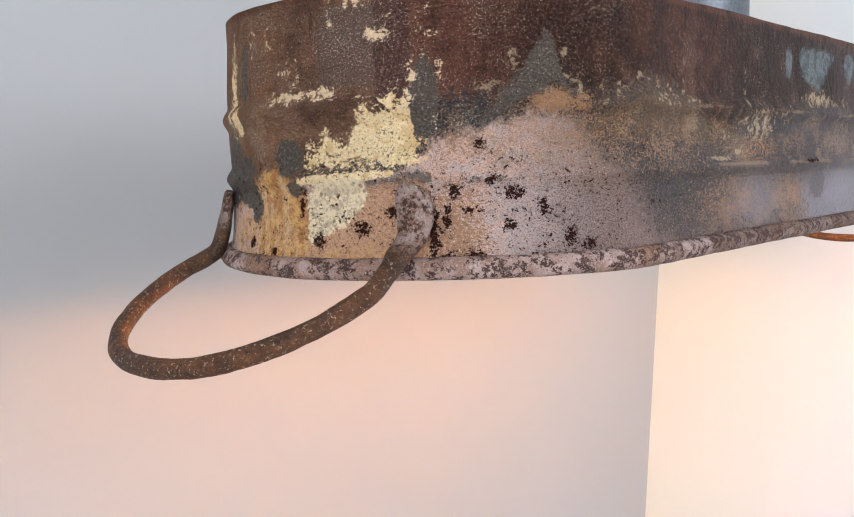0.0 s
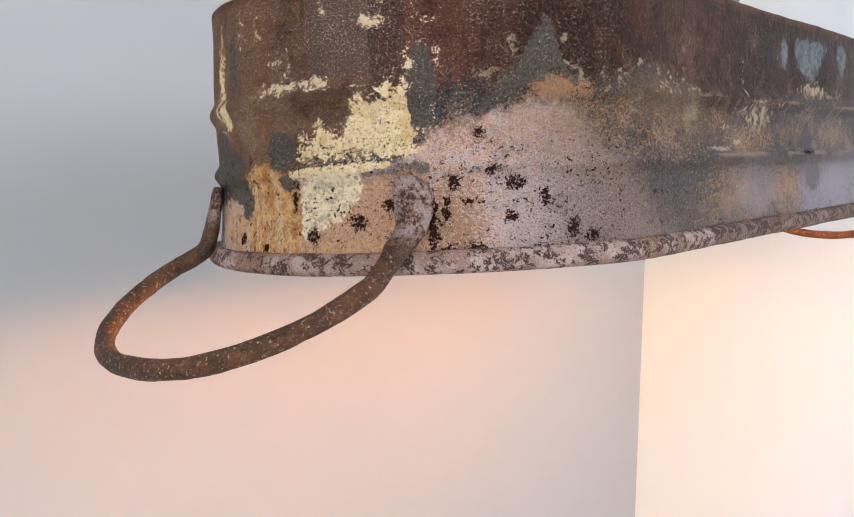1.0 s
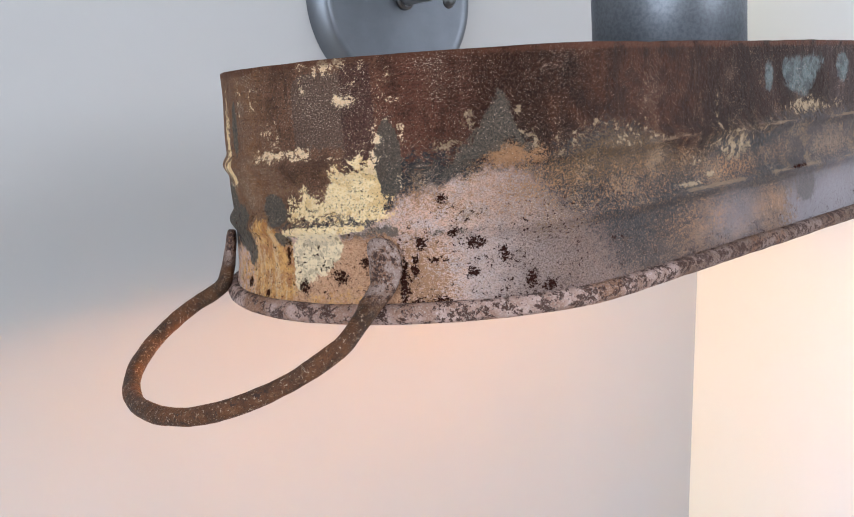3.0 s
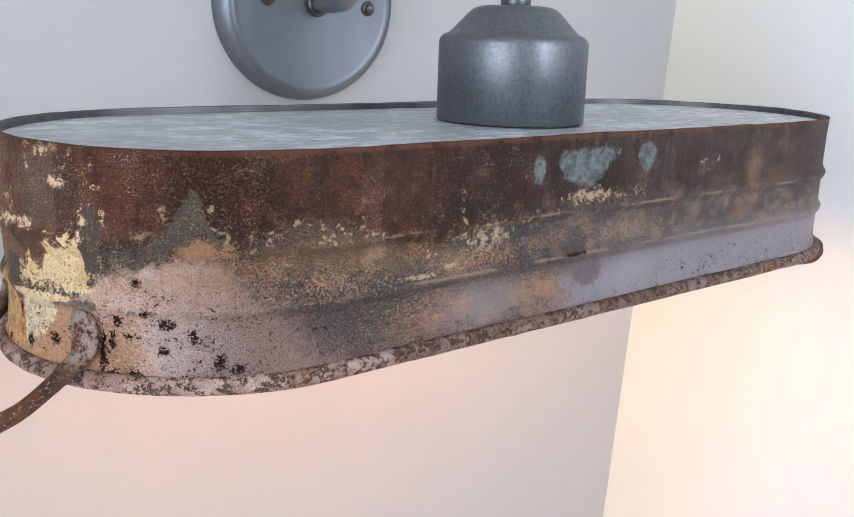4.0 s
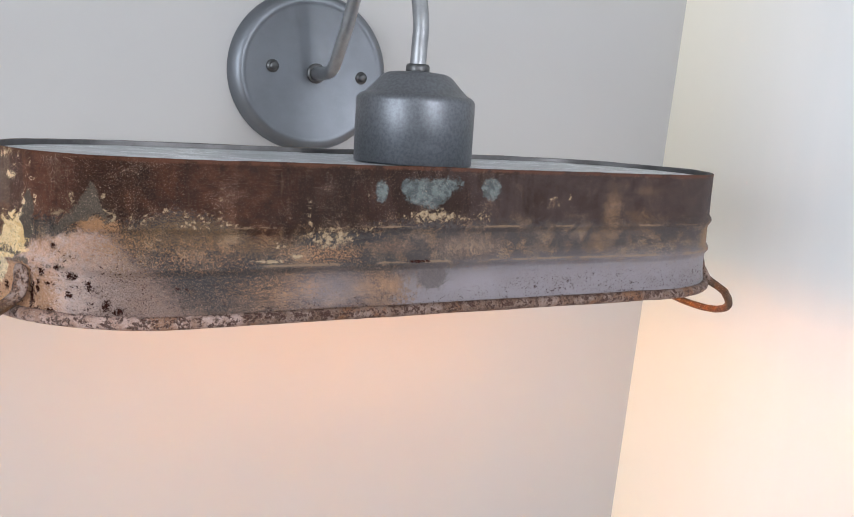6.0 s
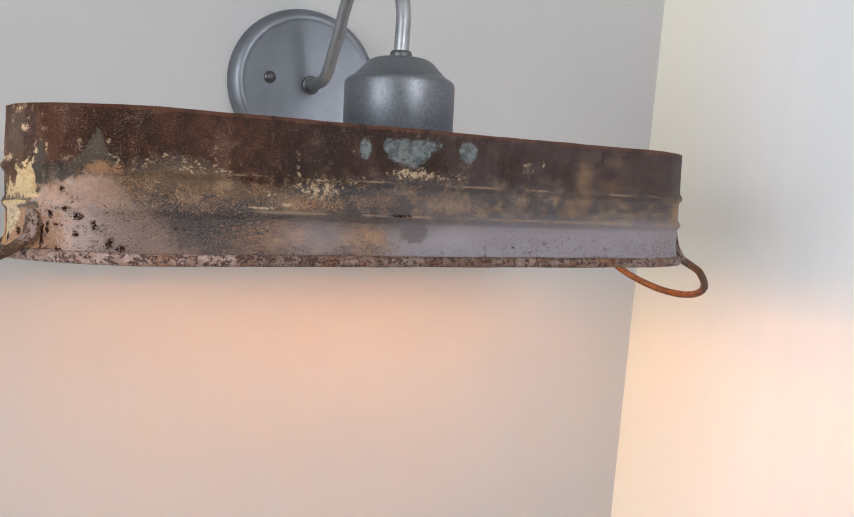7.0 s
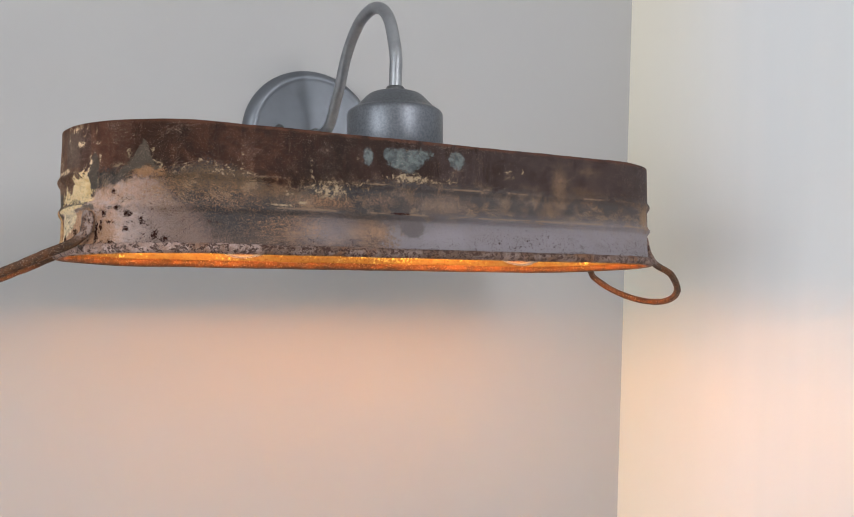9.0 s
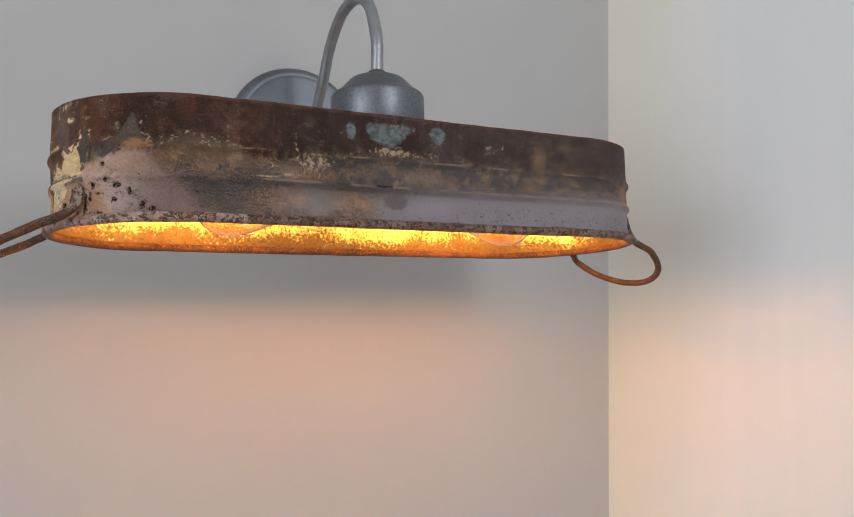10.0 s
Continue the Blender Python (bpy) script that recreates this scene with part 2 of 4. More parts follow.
    f["pits"] = ovals(u, h, [
        # next row: rust stain beside the front ear, its contact shadow painted in
        (-0.1948, 0.130, 0.0026, 0.130, 0.62, 0.9), (-0.1910, 0.040, 0.0060, 0.030, 0.60, 0.9),
        (-0.1884, 0.283, 0.0028, 0.035, 0.66, 1.0), (-0.1700, 0.274, 0.0046, 0.030, 0.66, 1.0), (-0.1769, 0.322, 0.0026, 0.024, 0.66, 1.0), (-0.1806, 0.448, 0.0024, 0.028, 0.66, 1.0), (-0.1601, 0.221, 0.0026, 0.039, 0.66, 1.0), (-0.1709, 0.154, 0.0032, 0.030, 0.66, 1.0),
        (-0.1505, 0.098, 0.0032, 0.043, 0.66, 1.0), (-0.1823, 0.048, 0.0046, 0.036, 0.66, 1.0), (-0.1590, 0.034, 0.0057, 0.028, 0.66, 1.0), (-0.2191, 0.154, 0.0036, 0.039, 0.66, 1.0), (-0.2350, 0.105, 0.0036, 0.039, 0.66, 1.0), (-0.2424, 0.225, 0.0019, 0.047, 0.66, 1.0),
        (-0.2719, 0.087, 0.0028, 0.028, 0.66, 1.0), (-0.2560, 0.060, 0.0024, 0.026, 0.66, 1.0), (-0.1905, 0.190, 0.0019, 0.065, 0.66, 1.0), (-0.1841, 0.213, 0.0019, 0.024, 0.66, 1.0), (-0.2080, 0.215, 0.0028, 0.028, 0.66, 1.0), (-0.1440, 0.075, 0.0039, 0.028, 0.66, 1.0),
        (0.0275, 0.348, 0.0086, 0.015, 0.66, 1.0)])
    f["panel"] = strip_between(u, h, [(-0.2335, 0.66, 0.90), (-0.2300, 0.66, 0.95), (-0.2120, 0.66, 0.95)], 0.04)
    f["plum"] = strip_between(u, h, [(-0.2130, 0.55, 0.98), (-0.2015, 0.55, 0.98)], 0.06)
    return f


def lay_coats(mesh, u, h):
    """Four colour layers hold the sixteen coats, one in each channel; points past the given ones stay bare."""
    f = coat_fields(u, h)
    for k in range(0, len(COATS), 4):
        layer = mesh.color_attributes.new(f"coats_{k // 4}", "FLOAT_COLOR", "POINT")
        values = np.zeros((len(mesh.vertices), 4), dtype=np.float32)
        for c, name in enumerate(COATS[k:k + 4]):
            values[:len(u), c] = np.clip(f[name], 0.0, 1.0)
        layer.data.foreach_set("color", values.ravel())


def weathered_paint():
    """Old painted zinc: bare brown rust above, flaking paint below, in coats that crumble at their edges."""
    n = Nodes("weathered_paint")
    uv = n.put("ShaderNodeUVMap", uv_map="round_and_up").outputs[0]
    parts = n.put("ShaderNodeSeparateXYZ")
    n.wire(uv, parts.inputs[0])
    u0, v0 = parts.outputs[0], parts.outputs[1]
    h0 = n.math("DIVIDE", v0, TUB_H)
    place = n.vec(u0, v0, 0.0)
    centred = lambda value, gain: n.mul(n.math("SUBTRACT", value, 0.5), gain)  # noqa: E731
    off = lambda edge, low, high: n.math("SUBTRACT", 1.0, n.step(edge, low, high), clamp=True)  # noqa: E731
    coat = {}
    for k in range(0, len(COATS), 4):
        layer = n.put("ShaderNodeAttribute", attribute_name=f"coats_{k // 4}")
        split = n.put("ShaderNodeSeparateColor")
        n.wire(layer.outputs["Color"], split.inputs[0])
        for name, socket in zip(COATS[k:k + 4], (*split.outputs, layer.outputs["Alpha"])):
            coat[name] = socket
    broad = n.noise(place, 26, 3)
    middle = n.noise(place, 95, 8, 0.66)
    fine = n.noise(place, 430, 8, 0.70)
    crisp = n.noise(place, 1050, 5, 0.68)
    grain = n.noise(place, 2300, 3, 0.6)
    drips = n.noise(n.vec(u0, n.mul(v0, 0.14)), 230, 6, 0.66)
    scrape = n.noise(n.vec(n.mul(u0, 0.09), v0), 700, 7, 0.7)
    lumps = n.noise(n.vec(u0, v0, 0.71), 210, 6, 0.62)
    lumps2 = n.noise(n.vec(u0, v0, 0.53), 300, 7, 0.70)
    blotch = n.noise(place, 48, 8, 0.70)
    # even scatters of grains from 0 to 1, by which every edge crumbles
    mixed = n.add(n.add(n.mul(fine, 0.34), n.mul(crisp, 0.38)), n.mul(grain, 0.28))
    scatter = n.step(mixed, 0.36, 0.64)
    scatter2 = n.step(n.add(n.mul(grain, 0.45), n.mul(n.noise(n.vec(u0, v0, 0.37), 900, 6, 0.72), 0.55)), 0.36, 0.64)
    fray = n.add(n.mul(lumps2, 0.5), n.mul(n.noise(n.vec(u0, v0, 0.29), 760, 6, 0.70), 0.5))
    dots = n.step(n.add(n.mul(grain, 0.40), n.mul(n.noise(n.vec(u0, v0, 0.83), 1300, 6, 0.74), 0.60)), 0.37, 0.63)
    clump = n.step(n.add(n.add(n.mul(lumps2, 0.40), n.mul(fray, 0.30)), n.add(n.mul(crisp, 0.20), n.mul(grain, 0.10))), 0.38, 0.62)
    crumble = lambda chance, dust=None, wide=0.16: n.step(n.math("SUBTRACT", n.math("MULTIPLY_ADD", chance, 1.0 + 2.0 * wide, -wide), scatter if dust is None else dust), -wide, wide)  # noqa: E731

    def worn(name, ragged=1.0, wide=0.12, dust=None):
        """Where a coat is left: its edge wanders by the lumps and crumbles into grains."""
        c = coat[name]
        rim = n.mul(n.mul(c, n.math("SUBTRACT", 1.0, c)), 4.0 * ragged)
        return crumble(n.math("MULTIPLY_ADD", centred(fray, 2.0), rim, c, clamp=True), clump if dust is None else dust, wide)

    def lay(under, mask, paint, strength=0.92):
        return n.mix(n.mul(mask, strength), under, paint)

    near_west = n.math("MULTIPLY_ADD", off(u0, -0.17, -0.10), 0.78, 0.22)
    # bare rust: grey-brown on the west end, maroon after it, red-brown in the middle, mauve-grey in the east
    rust = n.mix(n.step(n.add(broad, centred(drips, 0.8)), 0.40, 0.60), BROWN, RED_BROWN)
    rust = n.mix(n.mul(n.step(n.add(centred(broad, 0.4), n.add(centred(drips, 0.35), u0)), -0.02, 0.14), 0.95), rust, MAUVE)
    warm = off(n.math("ABSOLUTE", n.math("SUBTRACT", n.add(u0, centred(drips, 0.05)), -0.105)), 0.020, 0.065)
    rust = n.mix(n.mul(warm, n.mul(n.step(middle, 0.38, 0.60), 0.75)), rust, (0.074, 0.025, 0.012))
    rust = n.mix(n.mul(off(n.add(u0, centred(drips, 0.06)), -0.200, -0.150), 0.85), rust, n.mix(n.step(n.add(u0, centred(middle, 0.02)), -0.215, -0.195), (0.255, 0.128, 0.077), (0.180, 0.068, 0.043)))
    rust = n.mix(n.mul(n.step(blotch, 0.50, 0.36), 0.6), rust, (0.030, 0.015, 0.011))
    rust = n.mix(n.mul(n.step(blotch, 0.53, 0.66), 0.4), rust, (0.072, 0.040, 0.029))
    rust = n.mix(n.mul(off(n.add(u0, centred(drips, 0.02)), -0.262, -0.238), 0.65), rust, n.mix(n.step(middle, 0.36, 0.64), (0.310, 0.143, 0.056), (0.205, 0.106, 0.060)))
    rust = lay(rust, worn("panel", 0.6), n.mix(n.mul(crumble(0.35, scatter2, 0.4), 0.7), (0.165, 0.113, 0.088), (0.100, 0.060, 0.046)), 0.80)
    rust = lay(rust, worn("plum", 0.6), n.mix(crumble(0.4, None, 0.3), (0.092, 0.043, 0.038), (0.030, 0.015, 0.015)), 0.8)
    rust = n.mix(n.mul(crumble(0.36, scatter2, 0.28), n.mul(near_west, 0.70)), rust, (0.205, 0.112, 0.078))
    rust = n.mix(n.mul(crumble(0.40, dots, 0.28), n.mul(near_west, 0.70)), rust, (0.020, 0.010, 0.008))
    rust = n.mix(n.mul(n.step(scrape, 0.54, 0.63), 0.35), rust, (0.018, 0.010, 0.009))
    rust = n.mix(n.mul(n.step(drips, 0.60, 0.70), 0.25), rust, (0.14, 0.085, 0.055))
    rust = n.mix(n.mul(n.step(drips, 0.40, 0.32), 0.45), rust, (0.020, 0.011, 0.009))
    rust = lay(rust, crumble(n.mul(n.step(middle, 0.50, 0.66), 0.35), scatter2, 0.2), (0.150, 0.070, 0.032), 0.5)
    # slate undercoat, stippled with tan and grey grains
    slate = n.mix(n.mul(crumble(0.45, scatter2), 0.80), SLATE, (0.078, 0.068, 0.064))
    slate = n.mix(n.mul(n.step(scrape, 0.50, 0.60), 0.60), slate, (0.026, 0.022, 0.023))
    slate = n.mix(n.mul(crumble(n.mul(n.step(n.add(middle, centred(scrape, 0.5)), 0.46, 0.72), 0.50)), 0.75), slate, (0.200, 0.120, 0.070))
    slate = n.mix(n.mul(n.step(n.add(u0, centred(middle, 0.05)), -0.02, 0.05), 0.55), slate, n.mix(scatter2, (0.100, 0.080, 0.078), (0.064, 0.054, 0.056)))
    colour = n.mix(worn("slate", 0.8, 0.12, scatter), rust, slate)
    colour = lay(colour, worn("olive", 0.8, 0.14, dots), n.mix(scatter2, (0.105, 0.058, 0.026), (0.215, 0.125, 0.058)), 0.78)
    # pale paint below: pink in the west, thin and brownish in the middle, lilac in the east
    west_paint = n.mix(n.step(n.add(lumps, centred(crisp, 0.5)), 0.36, 0.66), (0.76, 0.465, 0.350), (0.66, 0.50, 0.455))
    west_paint = n.mix(n.mul(off(n.math("ABSOLUTE", n.math("SUBTRACT", n.add(u0, centred(middle, 0.02)), -0.158)), 0.006, 0.030), n.mul(off(h0, 0.22, 0.42), 0.5)), west_paint, (0.66, 0.585, 0.58))
    west_paint = n.mix(n.mul(crumble(0.42, dots), 0.66), west_paint, (0.26, 0.125, 0.080))
    west_paint = n.mix(n.mul(crumble(0.26, dots, 0.10), 0.7), west_paint, (0.86, 0.76, 0.72))
    west_paint = n.mix(n.mul(n.step(n.add(u0, centred(middle, 0.04)), -0.190, -0.135), 0.88), west_paint, n.mix(crumble(0.5, scatter2, 0.4), (0.245, 0.172, 0.146), (0.130, 0.082, 0.064)))
    west_paint = n.mix(n.mul(crumble(n.math("MULTIPLY_ADD", n.step(u0, -0.180, -0.130), 0.26, 0.16), dots, 0.10), 0.75), west_paint, (0.105, 0.068, 0.056))
    middle_paint = n.mix(n.step(n.add(middle, centred(scrape, 0.6)), 0.34, 0.66), (0.270, 0.158, 0.098), (0.100, 0.066, 0.054))
    middle_paint = n.mix(n.mul(crumble(0.44, scatter2, 0.12), 0.8), middle_paint, (0.052, 0.042, 0.042))
    middle_paint = n.mix(n.mul(crumble(0.20, dots, 0.08), 0.7), middle_paint, (0.40, 0.285, 0.225))
    east_paint = n.mix(n.mul(n.step(n.add(middle, centred(crisp, 0.3)), 0.32, 0.70), 0.6), LILAC, (0.200, 0.170, 0.172))
    paint = n.mix(crumble(n.step(n.add(u0, centred(middle, 0.06)), -0.140, -0.080), None, 0.45), west_paint, middle_paint)
    paint = n.mix(crumble(n.step(n.add(u0, centred(middle, 0.06)), -0.020, 0.060), None, 0.35), paint, east_paint)
    edge = worn("pale", 0.7, 0.26, n.mix(n.step(u0, -0.165, -0.12), clump, dots))
    east = n.mul(n.step(u0, -0.03, 0.05), 0.75)
    colour = n.mix(n.math("MULTIPLY_ADD", n.math("SUBTRACT", n.mul(coat["pale"], 0.95), edge), east, edge), colour, paint)
    # the haze lays lilac patches and the eastern sheen into the colour
    colour = n.mix(n.mul(coat["haze"], n.math("MULTIPLY_ADD", dots, -0.75, 1.0)), colour, (0.265, 0.238, 0.258))
    spread = off(n.math("ABSOLUTE", n.math("SUBTRACT", h0, 0.46)), 0.02, 0.36)
    colour = lay(colour, crumble(n.mul(n.mul(spread, n.step(middle, 0.40, 0.62)), 0.46), scatter2, 0.10), (0.26, 0.150, 0.076), 0.80)
    colour = lay(colour, crumble(n.mul(spread, n.math("MULTIPLY_ADD", n.step(blotch, 0.44, 0.60), 0.22, 0.09)), dots, 0.08), (0.40, 0.29, 0.19), 0.72)
    # stains, bare undercoat, crumbs
    stain = n.mix(n.step(n.add(u0, centred(middle, 0.05)), -0.02, 0.04), n.mix(scatter, (0.46, 0.245, 0.125), (0.29, 0.145, 0.070)), n.mix(scatter, n.mix(n.step(u0, 0.10, 0.14), (0.36, 0.255, 0.195), (0.27, 0.165, 0.090)), (0.23, 0.135, 0.072)))
    colour = lay(colour, worn("orange", 0.8, 0.12, n.mix(n.step(u0, -0.02, 0.10), scatter2, dots)), stain, 0.88)
    green_slate = n.mix(n.mul(crumble(0.48, dots, 0.2), 0.8), (0.060, 0.055, 0.047), (0.180, 0.140, 0.105))
    green_slate = n.mix(n.mul(n.step(u0, -0.10, -0.04), 0.85), green_slate, n.mix(crumble(0.45, dots, 0.2), (0.062, 0.056, 0.060), (0.170, 0.135, 0.130)))
    colour = lay(colour, worn("green_slate", 1.2, 0.14), green_slate, 0.86)
    colour = lay(colour, worn("crumbs", 0.7, 0.06), n.mix(scatter, (0.27, 0.180, 0.095), (0.47, 0.365, 0.255)), 0.88)
    # foot of the west end
    colour = lay(colour, worn("pink_foot", 0.8, 0.2), n.mix(crumble(0.45, scatter2, 0.35), (0.70, 0.41, 0.245), (0.44, 0.195, 0.092)), 0.92)
    foot_paint = n.mix(n.step(n.add(lumps, centred(crisp, 0.7)), 0.36, 0.62), (0.78, 0.43, 0.135), (0.48, 0.185, 0.050))
    foot_paint = n.mix(n.mul(crumble(n.mul(n.step(drips, 0.42, 0.62), 0.6), scatter2), 0.7), foot_paint, (0.80, 0.60, 0.36))
    foot_paint = n.mix(n.mul(n.step(n.add(middle, centred(crisp, 0.5)), 0.56, 0.70), 0.7), foot_paint, (0.115, 0.045, 0.020))
    colour = lay(colour, worn("orange_foot", 0.8, 0.2), foot_paint, 0.92)
    colour = lay(colour, n.mul(worn("green_slate", 0.7, 0.06), off(u0, -0.245, -0.235)), green_slate, 0.93)
    # cream and grey flakes, small chips
    flake = n.mix(crumble(0.36, scatter2), CREAM, (0.84, 0.58, 0.28))
    flake = n.mix(n.mul(n.step(n.add(lumps, n.mul(n.step(u0, -0.210, -0.198), 0.14)), 0.52, 0.64), 0.6), flake, (0.74, 0.46, 0.18))
    flake = n.mix(n.mul(n.step(n.add(crisp, centred(lumps2, 0.5)), 0.57, 0.62), 0.9), flake, (0.075, 0.042, 0.028))
    colour = lay(colour, worn("flake", 1.0, 0.06), flake, 0.97)
    grey_flake = n.mix(n.step(n.add(lumps2, centred(crisp, 0.6)), 0.44, 0.60), (0.98, 0.79, 0.52), (0.62, 0.485, 0.32))
    spots, _ = n.cells(place, 260.0)
    grey_flake = lay(grey_flake, off(spots, 0.15, 0.22), (0.30, 0.215, 0.12), 0.75)
    colour = lay(colour, worn("grey_flake", 0.8, 0.06), grey_flake, 0.94)
    colour = lay(colour, worn("chips", 1.0, 0.06), n.mix(scatter2, (0.97, 0.77, 0.53), (0.80, 0.54, 0.30)), 0.93)
    # the beads catch pale grains
    for level in (0.590, 0.345):
        line = off(n.math("ABSOLUTE", n.math("SUBTRACT", h0, n.add(level, centred(middle, 0.02)))), 0.003, 0.016)
        line = n.mul(line, n.mul(n.step(n.add(broad, centred(scrape, 0.4)), 0.42, 0.58), n.step(u0, -0.12, -0.07)))
        colour = lay(colour, crumble(n.mul(line, 0.75)), (0.26, 0.175, 0.11), 0.6)
    # three worn marks of blue-green zinc
    bare_zinc = n.mix(n.step(n.add(lumps, centred(crisp, 0.8)), 0.38, 0.62), (0.066, 0.078, 0.079), (0.145, 0.172, 0.174))
    colour = lay(colour, worn("zinc", 0.6, 0.24), bare_zinc, 0.9)
    # small pale grains in the rust
    west = off(u0, -0.14, -0.06)
    salt = n.mul(n.step(n.add(n.add(grain, centred(crisp, 0.7)), n.add(n.mul(west, 0.012), centred(blotch, 0.45))), 0.652, 0.690), n.step(h0, 0.2, 0.4))
    colour = n.mix(n.mul(salt, n.math("MULTIPLY_ADD", near_west, 0.55, 0.35)), colour, (0.66, 0.49, 0.38))
    # dark ragged pits in the paint, and the painted shade with rust beside the front ear
    clumps = n.add(n.add(n.noise(place, 330, 7, 0.66), centred(n.noise(place, 90, 4, 0.6), 0.45)), centred(crisp, 0.6))
    foot = n.mul(n.step(u0, 0.06, 0.13), off(n.add(h0, centred(middle, 0.5)), 0.14, 0.30))
    pits = n.step(n.add(clumps, n.mul(foot, 0.030)), 0.655, 0.675)
    tiny = n.step(n.add(n.noise(place, 720, 5, 0.65), n.add(centred(middle, 0.4), n.mul(foot, 0.02))), 0.615, 0.640)
    where = n.math("MAXIMUM", n.mul(off(h0, 0.36, 0.50), off(u0, -0.13, -0.07)), foot)
    where = n.math("MAXIMUM", where, n.mul(off(n.add(h0, centred(middle, 0.4)), 0.08, 0.20), 0.8))
    pits_and_ear_shade = n.mul(n.math("MAXIMUM", pits, n.mul(tiny, 0.85)), where)
    pits_and_ear_shade = n.math("MAXIMUM", pits_and_ear_shade, worn("pits", 2.2, 0.05))
    colour = n.mix(n.mul(pits_and_ear_shade, 0.95), colour, SPECK)
    # worn red lip along the cut edge
    lip = n.mul(n.step(n.add(h0, centred(fine, 0.04)), 0.965, 0.985), 0.75)
    colour = n.mix(n.mul(lip, n.step(middle, 0.36, 0.50)), colour, (0.110, 0.044, 0.026))
    peel = n.noise(n.vec(u0, v0, 0.19), 560, 2, 0.5)
    relief = n.add(n.add(n.mul(peel, 1.0), n.mul(n.noise(place, 210, 2, 0.5), 0.9)), n.add(n.mul(crisp, 0.30), n.mul(scatter, 0.12)))
    n.bump(n.mul(n.add(relief, n.mul(pits_and_ear_shade, -0.35)), near_west), 1.0, 0.0023)
    rough = n.add(0.36, n.mul(fine, 0.40))
    done = n.finish(n.mix(n.mul(pits_and_ear_shade, 0.6), colour, SPECK), rough, 0.0, 0.2)
    sheen = n.math("MULTIPLY_ADD", n.step(u0, -0.165, -0.09), 0.07, n.math("MULTIPLY_ADD", coat["pale"], 0.14, 0.08))
    n.wire(n.mul(n.math("SUBTRACT", 1.0, pits_and_ear_shade), sheen), n.bsdf.inputs["Specular IOR Level"])
    return done


def rim_paint():
    n = Nodes("rim_paint")
    at = n.object_place()
    fine, middle = n.noise(at, 620, 7, 0.72), n.noise(at, 70, 6, 0.66)
    grain = n.noise(at, 1900, 3)
    base = n.mix(n.step(middle, 0.38, 0.62), (0.50, 0.355, 0.315), (0.29, 0.165, 0.120))
    along = n.put("ShaderNodeSeparateXYZ")
    n.wire(at, along.inputs[0])
    east = n.step(n.add(along.outputs[0], n.mul(n.math("SUBTRACT", middle, 0.5), 0.10)), -0.21, -0.12)
    base = n.mix(n.mul(east, 0.9), base, n.mix(n.step(middle, 0.40, 0.60), (0.225, 0.160, 0.138), (0.130, 0.076, 0.052)))
    base = n.mix(n.mul(n.step(n.noise(at, 38, 4), 0.55, 0.66), 0.8), base, (0.20, 0.085, 0.035))
    pits = n.step(n.add(n.mul(fine, 0.60), n.mul(n.noise(at, 190, 6, 0.70), 0.65)), 0.624, 0.652)
    colour = n.mix(n.mul(pits, 0.94), base, (0.045, 0.015, 0.009))
    colour = n.mix(n.mul(n.step(grain, 0.54, 0.66), n.math("MULTIPLY_ADD", east, -0.30, 0.5)), colour, (0.62, 0.53, 0.48))
    colour = n.mix(n.mul(n.step(n.noise(at, 1400, 5, 0.7), 0.56, 0.64), 0.5), colour, (0.12, 0.065, 0.05))
    n.bump(n.add(fine, n.add(n.mul(grain, 0.4), n.mul(pits, -0.8))), 0.6, 0.0009)
    return n.finish(colour, n.add(0.5, n.mul(fine, 0.25)), 0.0, 0.25)


def rusty_wire():
    n = Nodes("rusty_wire")
    at = n.object_place()
    fine, middle = n.noise(at, 480, 6, 0.7), n.noise(at, 90, 4, 0.6)
    colour = n.mix(n.step(middle, 0.36, 0.64), (0.050, 0.022, 0.011), (0.135, 0.050, 0.018))
    colour = n.mix(n.mul(n.step(fine, 0.53, 0.66), 0.45), colour, (0.235, 0.135, 0.075))
    colour = n.mix(n.mul(n.step(n.noise(at, 1500, 4, 0.7), 0.55, 0.62), 0.6), colour, (0.020, 0.011, 0.008))
    colour = n.mix(n.mul(n.step(n.noise(at, 260, 5, 0.7), 0.58, 0.66), 0.9), colour, (0.035, 0.018, 0.014))
    colour = n.mix(n.mul(n.step(n.noise(at, 900, 4, 0.7), 0.58, 0.65), 0.75), colour, (0.48, 0.37, 0.27))
    n.bump(n.add(fine, n.mul(n.noise(at, 1500, 4, 0.7), 0.5)), 0.8, 0.0011)
    return n.finish(colour, n.add(0.44, n.mul(fine, 0.3)), 0.0, 0.3)


